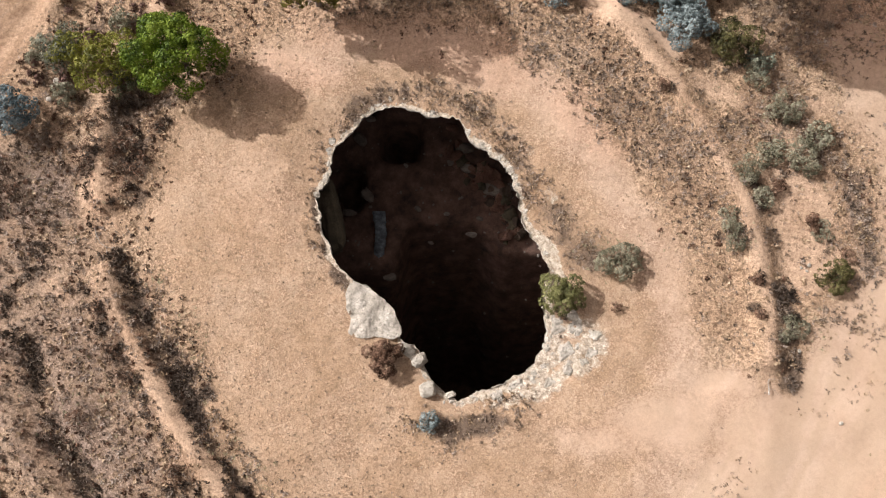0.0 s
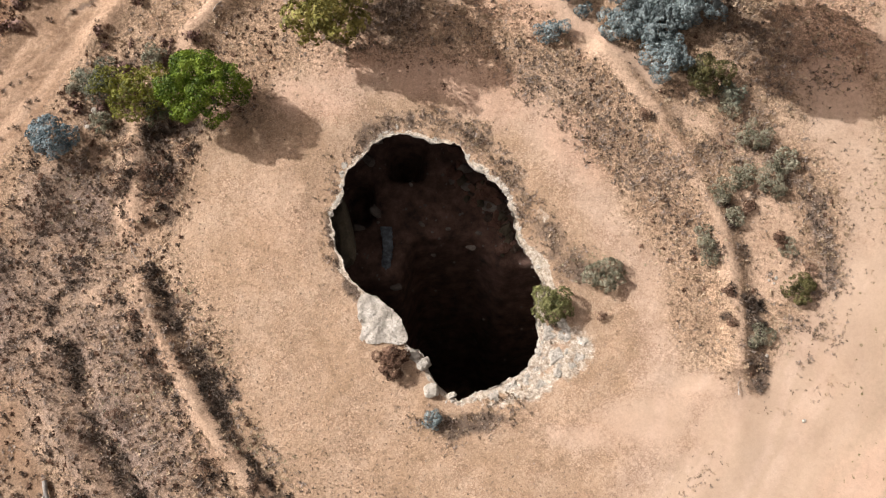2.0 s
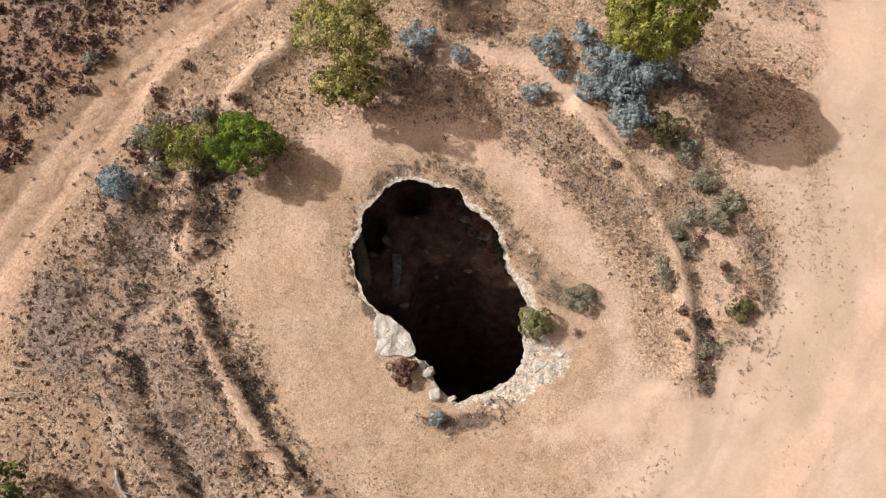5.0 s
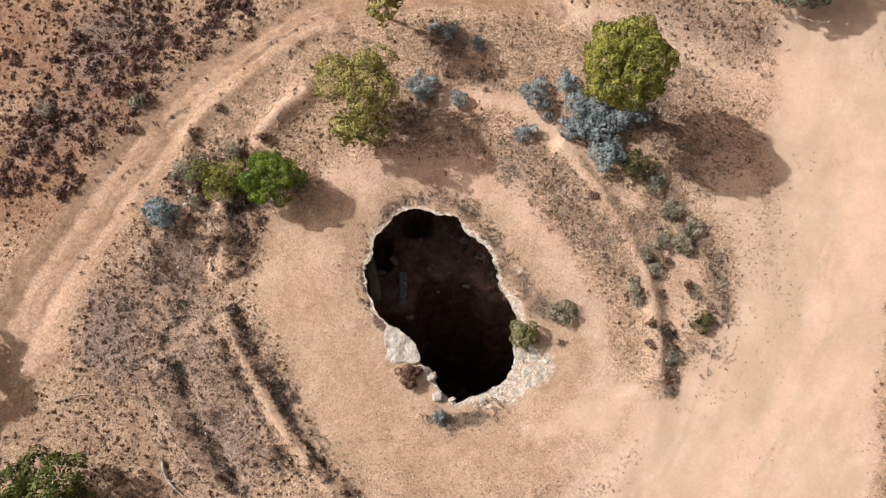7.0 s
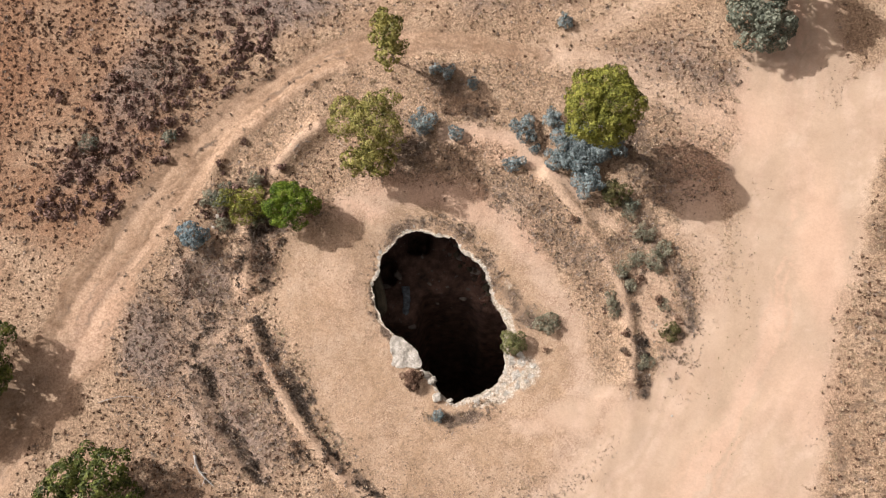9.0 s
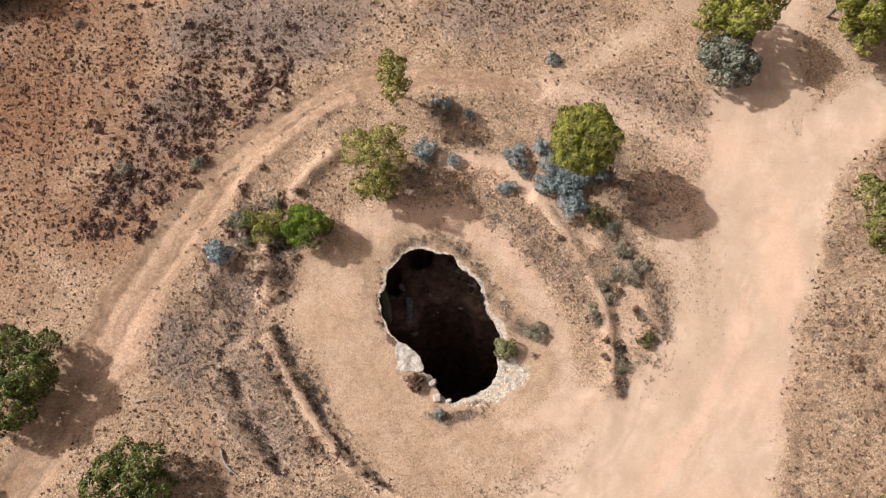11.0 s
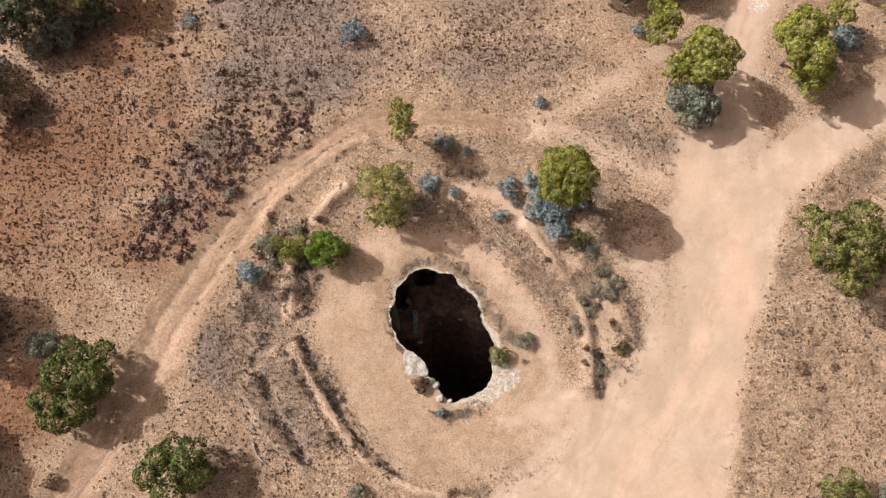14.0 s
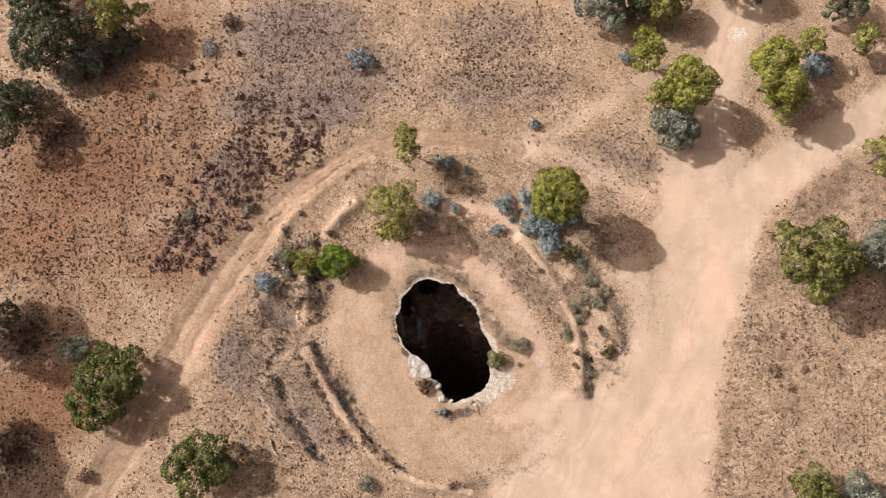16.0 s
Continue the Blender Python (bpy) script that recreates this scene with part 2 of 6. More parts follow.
# ---- mesh helpers ----
def mesh_of(name, verts, faces, material, smooth=False):
    """A mesh from arrays: verts (n, 3), faces (m, k)."""
    me = bpy.data.meshes.new(name)
    verts, faces = np.asarray(verts, np.float32), np.asarray(faces, np.int32)
    me.vertices.add(len(verts))
    me.vertices.foreach_set("co", verts.ravel())
    me.loops.add(faces.size)
    me.loops.foreach_set("vertex_index", faces.ravel())
    me.polygons.add(len(faces))
    me.polygons.foreach_set("loop_start", np.arange(len(faces), dtype=np.int32) * faces.shape[1])
    me.update(calc_edges=True)
    me.polygons.foreach_set("use_smooth", np.full(len(faces), smooth))
    me.materials.append(material)
    return me


def child(name, me, parent, label=""):
    ob = new(name, me)
    ob.parent = parent
    return tagged(ob, label)


def root(name, m, label, category, group=""):
    ob = new(name)
    ob.empty_display_size = 0.3
    ob.matrix_world = m
    return tagged(ob, label, category, group)


def lattice(ix, iy, seed):
    n = (ix.astype(np.int64) * 374761393 + iy.astype(np.int64) * 668265263 + seed * 974711) & 0x7FFFFFFF
    n = ((n ^ (n >> 13)) * 1274126177) & 0x7FFFFFFF
    return ((n ^ (n >> 16)) & 0xFFFF) / 65535.0


def value_noise(x, y, seed):
    ix, iy = np.floor(x), np.floor(y)
    fx, fy = x - ix, y - iy
    fx, fy = fx * fx * (3 - 2 * fx), fy * fy * (3 - 2 * fy)
    a, b = lattice(ix, iy, seed), lattice(ix + 1, iy, seed)
    c, d = lattice(ix, iy + 1, seed), lattice(ix + 1, iy + 1, seed)
    return (a + (b - a) * fx) * (1 - fy) + (c + (d - c) * fx) * fy


def fbm(x, y, size, seed=0, octaves=4):
    """Soft noise between about -1 and 1, with blots of the given size in metres."""
    total, gain, norm = 0, 1.0, 0
    for k in range(octaves):
        s = 2**k / size
        total = total + gain * (value_noise(x * s + 37.7 * k, y * s - 11.3 * k, seed + k) * 2 - 1)
        norm += gain
        gain *= 0.55
    return total / norm * 1.5


def step(a, b, v):
    v = np.clip((v - a) / (b - a), 0, 1)
    return v * v * (3 - 2 * v)


# ---- the plan ----
HOLE = (-0.35, 2.35)
RIM = (3.53, 3.32, 3.17, 3.26, 3.42, 3.64, 3.82, 3.93, 4.14, 4.64, 4.70, 5.06, 5.30, 5.19, 4.91, 4.76, 4.37, 4.32, 3.98, 3.70, 3.38, 3.13, 2.90, 2.59, 2.40, 2.34, 2.35, 2.59, 3.13, 3.26, 4.21, 4.83, 4.86, 4.87, 4.89, 4.80, 4.57, 4.07, 3.86, 3.88)


def rim_radius(a):
    """The sinkhole's edge, by the angle at which it is seen from the hole's middle; uneven by a hand's width."""
    a = np.asarray(a, float) % (2 * math.pi)
    n = len(RIM)
    u = a / (2 * math.pi) * n
    i = np.floor(u).astype(int)
    f = u - i
    r = np.array(RIM)
    p0, p1, p2, p3 = r[(i - 1) % n], r[i % n], r[(i + 1) % n], r[(i + 2) % n]
    base = p1 + 0.5 * f * (p2 - p0 + f * (2 * p0 - 5 * p1 + 4 * p2 - p3 + f * (3 * (p1 - p2) + p3 - p0)))
    return base + 0.10 * fbm(np.cos(a) * 5 + 9, np.sin(a) * 5 + 9, 0.55, 3, 5) + 0.07 * np.abs(fbm(np.cos(a) * 5 + 19, np.sin(a) * 5 + 19, 0.24, 7, 2)) - 0.02


def from_rim(x, y):
    dx, dy = x - HOLE[0], y - HOLE[1]
    return np.hypot(dx, dy) - rim_radius(np.arctan2(dy, dx))


def along(x, y, pts):
    """Distance to a line of points, and how far along it, from 0 to 1 a stretch."""
    best, place = np.full(np.shape(x), 1e9), np.zeros(np.shape(x))
    for k in range(len(pts) - 1):
        (ax, ay), (bx, by) = pts[k][:2], pts[k + 1][:2]
        dx, dy = bx - ax, by - ay
        f = np.clip(((x - ax) * dx + (y - ay) * dy) / (dx * dx + dy * dy), 0, 1)
        d = np.hypot(x - ax - f * dx, y - ay - f * dy)
        near = d < best
        best, place = np.where(near, d, best), np.where(near, k + f, place)
    return best, place


def strip(x, y, pts, half, soft=0.4):
    d, u = along(x, y, pts)
    if not isinstance(half, (int, float)):
        half = np.interp(u, range(len(half)), half)
    return 1 - step(half - soft, half + soft, d)


def inside(x, y, pts):
    hit = np.zeros(np.shape(x), bool)
    for k in range(len(pts)):
        (ax, ay), (bx, by) = pts[k], pts[k - 1]
        hit ^= ((ay > y) != (by > y)) & (x < (bx - ax) * (y - ay) / (by - ay + 1e-12) + ax)
    return hit


def field(x, y, pts, soft):
    """1 inside a closed outline, 0 outside, soft across it."""
    d, _ = along(x, y, [*pts, pts[0]])
    d = np.where(inside(x, y, pts), d, -d)
    return step(-soft, soft, d)


def blots(x, y, spots):
    """Soft oval patches: x, y, half length, half width, turn in degrees, strength."""
    total = np.zeros(np.shape(x))
    for px, py, ra, rb, turn, much in spots:
        c, s = math.cos(radians(turn)), math.sin(radians(turn))
        u, v = (x - px) * c + (y - py) * s, -(x - px) * s + (y - py) * c
        total = np.maximum(total, much * np.exp(-1.2 * ((u / ra) ** 2 + (v / rb) ** 2) ** 1.5))
    return total


LOOP = [(5.9, 18.3), (2.1, 19.1), (-1.0, 19.1), (-3.4, 18.9), (-5.8, 18.4), (-8.2, 17.4), (-10.5, 15.9), (-12.5, 14.2), (-14.4, 12.4), (-16.1, 10.2), (-17.6, 8.0), (-19.1, 5.6), (-20.6, 3.2), (-21.8, 0.8)] + [(-24.5, -4.7), (-26.3, -7.6), (-27.4, -9.6), (-29.2, -12.4)]
LOOP_HALF = (0.45, 0.55, 0.7, 0.85, 1.0, 1.15, 1.15, 1.2, 1.3, 1.4, 1.5, 1.7, 1.9, 1.9, 1.6, 1.5, 1.5, 1.5)
ROAD = [(27.4, 35.3), (25.9, 31.6), (23.3, 26.4), (21.9, 21.9), (21.3, 16.9), (21.0, 12.1), (20.5, 7.9), (19.6, 4.3), (18.0, 0.7), (16.2, -2.8), (14.3, -6.2), (11.9, -10.4), (8.8, -14.9)]
TYRE_ARC = [(11.4, -1.6), (11.1, -3.2), (10.2, -4.9), (8.6, -6.7), (6.6, -8.4)]
ROAD_HALF = (2.2, 2.4, 2.0, 2.2, 3.2, 4.2, 3.9, 3.4, 4.0, 5.0, 6.4, 7.6, 8.0)
SPUR = [(21.1, 10.2), (24.6, 14.0), (28.0, 16.6), (32.0, 19.3), (36.9, 22.2), (41.6, 24.8)]
SPUR_HALF = (3.0, 2.6, 2.0, 1.6, 1.5, 1.5)
LINK = [(6.5, 18.5), (9.8, 17.7), (12.6, 16.0), (15.3, 14.3), (18.0, 13.6)]
TRACE = [(8.0, 19.4), (11.8, 21.1), (15.2, 23.4), (17.9, 24.6)]
EXIT_WEST = [(-21.4, 1.0), (-22.1, -0.1), (-22.7, -1.9), (-22.0, -2.7)]
RING = [(-4.7, 10.2), (-0.6, 9.6), (2.6, 9.1), (5.8, 5.9), (7.3, 2.5), (8.6, -1.0), (10.3, -2.1), (9.5, -4.7), (6.4, -7.7), (2.5, -8.5), (-1.0, -8.1), (-4.1, -6.7), (-6.3, -4.3), (-7.6, -1.4), (-9.1, 1.7), (-9.9, 3.7), (-9.5, 5.5), (-8.8, 7.1), (-6.5, 8.0)]
RING_PATH = [(-6.1, 8.5), (-3.3, 9.6), (0.3, 9.4), (3.1, 8.0), (5.1, 5.5), (6.6, 2.5), (7.5, -0.6), (8.1, -2.8), (6.4, -5.4)]
CREST_SW = [(-11.4, 2.0), (-10.9, 1.1), (-10.6, 0.3), (-10.2, -0.3), (-9.6, -1.2), (-9.1, -2.1), (-8.6, -3.0), (-7.8, -3.9), (-7.2, -4.7), (-6.5, -5.5), (-5.7, -6.5), (-4.1, -7.7), (-2.0, -8.6), (1.6, -9.2)]
CREST_SW_HALF = (0.05, 0.06, 0.08, 0.13, 0.2, 0.3, 0.24, 0.27, 0.3, 0.34, 0.3, 0.28, 0.26, 0.22)
DITCH_SW = [(-10.8, 2.2), (-10.4, 1.5), (-10.0, 0.7), (-9.4, -0.1), (-8.9, -1.0), (-8.3, -1.8), (-7.9, -2.7), (-7.5, -3.5), (-7.0, -4.2), (-6.5, -4.9), (-5.7, -5.9), (-4.6, -7.0), (-3.2, -7.8)]
DITCH_SW_HALF = (0.3, 0.32, 0.4, 0.42, 0.5, 0.5, 0.36, 0.24, 0.2, 0.24, 0.34, 0.36, 0.26)
CREST_E = [(5.4, 10.9), (6.3, 10.2), (6.9, 9.2), (7.8, 8.1), (8.2, 7.3), (8.8, 6.3), (9.2, 5.5), (9.5, 4.7), (9.9, 4.1), (10.1, 3.2), (10.3, 2.4), (10.4, 1.3), (10.5, 0.2), (10.4, -0.9), (10.3, -1.7)]
CREST_E_HALF = (0.4, 0.38, 0.3, 0.26, 0.18, 0.2, 0.26, 0.2, 0.26, 0.3, 0.32, 0.22, 0.16, 0.16, 0.2)
DITCH_E = [(10.2, 4.8), (10.5, 4.3), (10.8, 3.3), (10.9, 2.3), (11.0, 1.3), (11.0, 0.5), (11.0, -0.3), (11.1, -1.2), (11.0, -1.9)]
DITCH_E_HALF = (0.34, 0.3, 0.34, 0.32, 0.36, 0.36, 0.42, 0.54, 0.42)
BANK_E = [(11.3, 5.5), (11.7, 4.4), (11.9, 3.0), (11.9, 1.6)]
EDGE_S = [(10.5, -2.6), (9.9, -4.3), (8.4, -6.2), (6.2, -8.3), (3.7, -10.0)]
CREST_N = [(-5.1, 17.6), (-6.8, 17.3), (-7.8, 16.8), (-8.8, 16.2), (-9.8, 15.5), (-10.8, 14.6), (-11.8, 13.7), (-12.8, 12.8), (-13.5, 11.6), (-14.1, 10.4)]
SAND_PATH = [(0.2, 13.1), (1.5, 13.5), (3.1, 13.2), (4.8, 12.4), (6.4, 10.7), (7.6, 9.5)]
BANK_W = [(-11.9, 7.8), (-11.6, 6.7), (-11.6, 5.3), (-11.5, 4.3), (-11.0, 3.5)]
BANK_SW = [(-14.8, -0.8), (-13.6, -2.7), (-12.4, -4.5), (-11.2, -6.3)]
PATH_W = [(-10.5, 3.6), (-11.4, 2.7), (-12.5, 1.5), (-13.2, 0.8), (-13.9, 0.1), (-14.6, -0.6)]
VEG_E = [(13.3, 4.7), (13.5, 3.2), (13.8, 1.7), (13.9, 0.2)]
BANK_NW = [(-6.9, 14.2), (-7.9, 13.4), (-8.7, 12.8), (-9.7, 11.6), (-10.2, 11.0)]
DITCH_W = [(-13.9, -0.5), (-13.2, -1.7), (-12.4, -3.3), (-11.6, -4.5), (-10.6, -6.0), (-9.9, -6.6)]

GREY = [(-9.5, 25.0, 7.5, 5.0, 0, 0.7), (-12.5, 21.5, 3.5, 3.0, 0, 0.6), (-11.5, -4.2, 3.5, 2.2, -40, 0.7), (-9.6, -4.0, 2.0, 1.0, -40, 0.6), (-13.6, 4.6, 1.6, 2.4, 0, 0.7), (-12.9, -1.2, 4, 5, 0, 0.55), (-14.2, 1.9, 3, 3, 0, 0.5), (-11.0, -4.2, 4, 3, 0, 0.5), (-10.3, -0.8, 1.5, 3, -30, 0.4)] + [(3.8, 28.6, 6, 3, 0, 0.6), (6.7, 23.9, 5, 3, 0, 0.5), (13.6, 17.9, 4.5, 2.2, 0, 0.5), (16.8, 16.5, 3, 1.5, 0, 0.5)] + [(-12.5, -2.4, 3.5, 3.5, 0, 0.42), (-13.8, 2.6, 2.6, 2.4, 0, 0.5), (-12.9, 5.1, 2, 2, 0, 0.45), (-10.7, -4.6, 3, 2, 0, 0.4), (4.2, 8.8, 3.6, 1.5, -35, 0.3), (7.5, 5.7, 2.2, 1.1, -50, 0.3), (11.4, 6.7, 2, 1.6, 0, 0.4), (13.0, 10.0, 2.5, 2, 0, 0.3)] + [(-14.2, 28.7, 6, 4, 10, 0.9), (-15.4, 23.1, 5.5, 3, 20, 0.85), (-10.1, 22.5, 5, 3, 0, 0.9), (-11.2, 28.7, 6, 4, 0, 0.8), (-18.5, 16.6, 4, 2.6, 60, 0.7), (-21.0, 11.8, 3.5, 2, 40, 0.6), (2.3, 23.5, 5, 3, 0, 0.6), (-16.8, 0.8, 3.4, 2, 110, 0.8), (-14.7, 4.4, 2.5, 1.5, 90, 0.6)]
ORANGE = [(-19.3, 15.2, 4, 6, 0, 0.75), (-22.7, 9.5, 6, 4, 0, 0.7), (-17.7, 20.1, 4, 4, 0, 0.5), (-22.5, 28.7, 4, 4, 0, 0.5), (-14.7, 16.6, 3, 3, 0, 0.4), (-26.5, 16.6, 7, 6, 0, 0.7), (-22.0, 21.1, 4, 7, 0, 0.6), (-27.4, 10.4, 7, 4, 0, 0.6), (-19.9, 25.6, 4, 4, 0, 0.4), (-35.3, 19.6, 6, 5, 0, 0.6), (-30.3, 16.7, 9, 6, 20, 0.9), (-34.0, 10.9, 8, 5, 0, 0.8), (-26.1, 24.6, 7, 4, 60, 0.8), (-31.8, -2.7, 6, 4, 0, 0.9), (-24.0, 28.8, 5, 4, 0, 0.7), (-30.7, 5.3, 6, 4, 0, 0.5)]
# (-29.5, 26.0) to (-16.4, -7.2): litter that also paints in tree shade
LITTER_AND_SHADE = [(12.1, 0.2, 0.3, 0.6, 0, 0.5), (-12.7, 9.8, 1.2, 0.7, 20, 0.7), (-13.5, 8.1, 1, 0.5, 0, 0.6), (-10.7, 5.8, 0.9, 0.8, 30, 0.85), (-9.9, 7.6, 1.3, 0.5, -15, 0.85), (-12.1, 5.6, 0.5, 0.6, 0, 0.75), (-9.5, 6.6, 0.25, 0.25, 0, 0.9), (-10.3, 4.3, 0.5, 0.5, 0, 0.7), (-13.9, 6.3, 0.9, 0.5, 0, 0.5), (-10.7, 0.1, 0.5, 0.3, -50, 0.7), (-10.5, -1.3, 0.5, 0.3, -50, 0.7), (-2.9, 7.3, 1, 0.5, 50, 0.7), (1.2, 7.2, 1.3, 0.7, -30, 0.5), (2.3, 5.7, 1, 0.5, -50, 0.4), (-4.2, 3.2, 1.2, 0.32, -80, 0.95), (-3.7, 1.7, 1, 0.4, -60, 1), (0.8, -3.2, 1.7, 0.5, -5, 0.9), (4.8, 2.2, 1.2, 0.8, 0, 0.62), (3.8, 3.2, 1.2, 0.5, -50, 0.6), (-1.4, 7.8, 0.5, 0.35, 80, 0.8)] + [(-15.9, 2.6, 3, 1.8, 110, 0.35), (-13.1, -2.7, 4, 2.2, -50, 0.26), (-14.7, -7.0, 3, 2, -40, 0.35), (11.8, 7.0, 2.4, 1, -60, 0.4), (-11.3, 7.1, 1.6, 0.8, 60, 0.8), (-14.5, 5.3, 1.4, 0.8, 90, 0.6), (-2.4, 12.0, 3.4, 1.4, -10, 0.5), (-29.5, 26.0, 3.6, 2.0, 20, 0.8), (-32.0, 19.8, 2.4, 1.6, 0, 0.8), (-34.0, 3.0, 2.6, 2.4, 0, 0.75), (-33.8, -6.0, 2.4, 2.0, 0, 0.75), (-23.6, -1.6, 1.6, 1.6, 0, 0.4), (-16.4, -7.2, 1.6, 1.2, 0, 0.4), (11.0, 13.0, 1.4, 1.6, 0, 0.7), (12.0, 11.6, 1.6, 1.0, 0, 0.6), (-1.9, 12.4, 1.3, 1.0, 0, 0.8), (18.3, 28.9, 2.2, 1.2, 0, 0.5), (29.9, 22.6, 1.6, 2.0, 0, 0.5), (12.4, 11.2, 3, 1.6, -40, 0.5), (13.4, 14.5, 1.5, 1, 0, 0.4), (-0.1, 16.5, 2.4, 1, -20, 0.6), (20.7, 19.4, 2.2, 1.3, 0, 0.3), (24.1, 20.4, 2.4, 1.5, -30, 0.3), (31.3, 21.8, 3, 2.2, 0, 0.35), (31.6, 14.5, 3, 1.6, 40, 0.55), (32.7, 16.4, 1.5, 1, 40, 0.5), (28.4, 15.0, 1.6, 0.9, 30, 0.3), (12.2, 18.7, 4, 1.6, 0, 0.3), (16.8, 16.9, 3, 1.3, -20, 0.3), (15.8, 15.0, 2, 0.8, -20, 0.3), (18.4, 19.4, 1.5, 1.5, 0, 0.4), (25.0, 7.5, 0.8, 1.6, 0, 0.5), (1.8, 14.6, 1.5, 0.7, -30, 0.6), (0.4, 16.5, 2, 1, 0, 0.5)]
# second to fifth patches: dark scrub that also deepens painted tree shade
HEATH_AND_SHADE = [(-8.5, 24.5, 6.5, 4.0, 0, 0.4), (-33.5, 2.5, 3.0, 3.0, 0, 0.9), (-33.5, -6.3, 3.0, 2.5, 0, 0.9), (-30.0, 26.0, 3.6, 2.0, 20, 0.9), (-32.5, 20.0, 2.6, 1.8, 0, 0.9), (2.8, 26.0, 4, 4, 0, 0.7), (6.8, 28.6, 5, 3, 0, 0.45), (8.1, 23.9, 3.5, 2.4, 0, 0.5), (-3.4, 23.5, 3.5, 1.2, -20, 0.5), (14.1, 18.4, 4, 2, 0, 0.5), (3.9, 30.1, 5, 2, 0, 0.4), (-16.7, 19.1, 4.5, 2.5, 60, 1), (-15.9, 22.6, 3, 2, 0, 0.9), (-19.4, 16.6, 2.5, 2, 40, 0.9), (-21.5, 12.3, 3.5, 2, 30, 0.85), (-14.7, 16.6, 2, 1.5, 0, 0.8), (-17.9, 15.2, 2, 3, 20, 0.7), (-28.1, 19.1, 13, 9, 0, 0.6), (-14.1, 26.1, 8, 6, 0, 0.4), (-30.7, 10.4, 9, 5, 20, 0.65), (-34.4, 15.2, 6, 4, 0, 0.5), (-16.8, 0.8, 3, 1.8, 110, 0.3), (-13.8, -4.9, 4, 2, -40, 0.35), (-10.7, 7.1, 1.5, 1, 60, 0.6), (26.4, 2.5, 7, 5, 0, 0.35), (28.4, -4.5, 7, 4, 0, 0.3), (-26.7, 25.7, 5, 3, 60, 0.4)]
LIME_SPOTS = [(4.1, -0.6, 1.0, 0.9, 0, 0.95), (4.6, -0.9, 0.9, 0.7, 0, 0.85), (4.1, -1.5, 0.9, 0.55, 20, 0.85), (3.1, -2.1, 1.0, 0.5, 20, 0.9), (1.9, -2.6, 0.9, 0.35, 10, 0.8), (4.3, 0.1, 0.6, 0.45, 0, 0.75), (4.9, -0.5, 0.6, 0.6, 0, 0.7), (3.6, 4.2, 0.3, 0.8, 25, 0.6), (2.9, 5.6, 0.3, 0.7, 35, 0.6), (-2.9, 0.9, 0.5, 0.3, -40, 0.7)]
CONCRETE = [(25.1, 28.4, 1.1, 1, 0, 0.62)]
TRACE_NW = [(-22.3, 33.0), (-21.6, 27.7), (-20.6, 23.6), (-19.6, 19.8)]
HERBS = [(-16.8, 0.7, 0.7, 2.2, 10, 0.55)] + [(11.4, 6.5, 1.6, 1, -40, 0.7), (9.9, 7.1, 1.2, 0.5, -50, 0.5), (10.2, 2.8, 1, 0.4, -75, 0.5), (11.6, -0.3, 0.6, 0.8, 0, 0.5), (5.1, 2.2, 1.4, 0.9, 0, 0.6), (1.6, 7.3, 1, 0.6, -40, 0.45), (-13.2, 4.5, 1.8, 1.6, 0, 0.3), (-11.8, -2.7, 2, 2.4, 0, 0.25), (8.0, 7.7, 1.2, 0.5, -45, 0.3)]
SLOPE_NW = [(-4.5, 17.6), (-8.5, 16.0), (-11.8, 13.0), (-13.6, 10.6), (-11.2, 10.9), (-9.2, 12.6), (-7.2, 14.4), (-4.6, 15.6)]
VERGE = [(-9.3, 0.8), (-8.7, 0.1), (-8.0, -1.2), (-7.2, -2.6), (-6.7, -3.6), (-5.8, -4.6)]
# dead scrub in hollows, bare silt between it, and grey fuzz on the banks
HOLLOWS = [(-10.9, 7.4, 0.8, 0.4, 10, 0.9), (-11.1, 6.9, 0.3, 0.25, 0, 0.9), (-9.7, 6.6, 0.3, 0.28, 0, 0.95), (-10.6, 6.0, 0.75, 0.5, 0, 0.95), (-10.4, 5.2, 0.55, 0.6, 0, 0.95), (-10.6, 4.4, 0.5, 0.35, 0, 0.8), (-11.9, 5.6, 0.42, 0.36, 0, 1.0), (-12.0, 4.5, 0.16, 0.5, 0, 0.8), (-11.1, 4.0, 0.3, 0.14, 30, 0.8), (-9.9, 6.0, 0.2, 0.16, 0, 0.8), (-12.3, 7.4, 0.4, 0.6, 0, 0.7), (-11.0, 0.2, 0.3, 0.55, 25, 0.9), (-10.4, -0.7, 0.25, 0.3, 0, 0.8), (-10.4, -1.3, 0.35, 0.3, 0, 0.9), (-9.9, -1.8, 0.4, 0.3, -40, 0.85), (-9.5, -2.4, 0.3, 0.2, -40, 0.7), (-8.2, -4.8, 0.5, 0.3, -40, 0.75), (-8.5, -5.3, 0.5, 0.3, -40, 0.7), (-7.4, -2.2, 0.45, 0.35, 0, 0.9), (-12.1, -3.9, 0.6, 0.25, -30, 0.8), (-11.4, -5.0, 0.6, 0.3, -50, 0.75), (-13.5, 2.0, 0.7, 0.9, 0, 0.6), (-14.2, 0.5, 0.4, 0.8, 10, 0.7), (7.5, 7.9, 0.35, 0.25, 0, 0.7), (10.2, 1.5, 0.3, 0.22, -40, 0.75), (10.0, 0.5, 0.24, 0.2, 0, 0.75), (10.2, -0.4, 0.2, 0.18, 0, 0.6), (10.3, 4.6, 0.4, 0.4, 0, 0.6), (13.4, 4.2, 0.3, 0.8, 15, 0.6), (13.9, 2.2, 0.25, 0.4, 0, 0.6)]
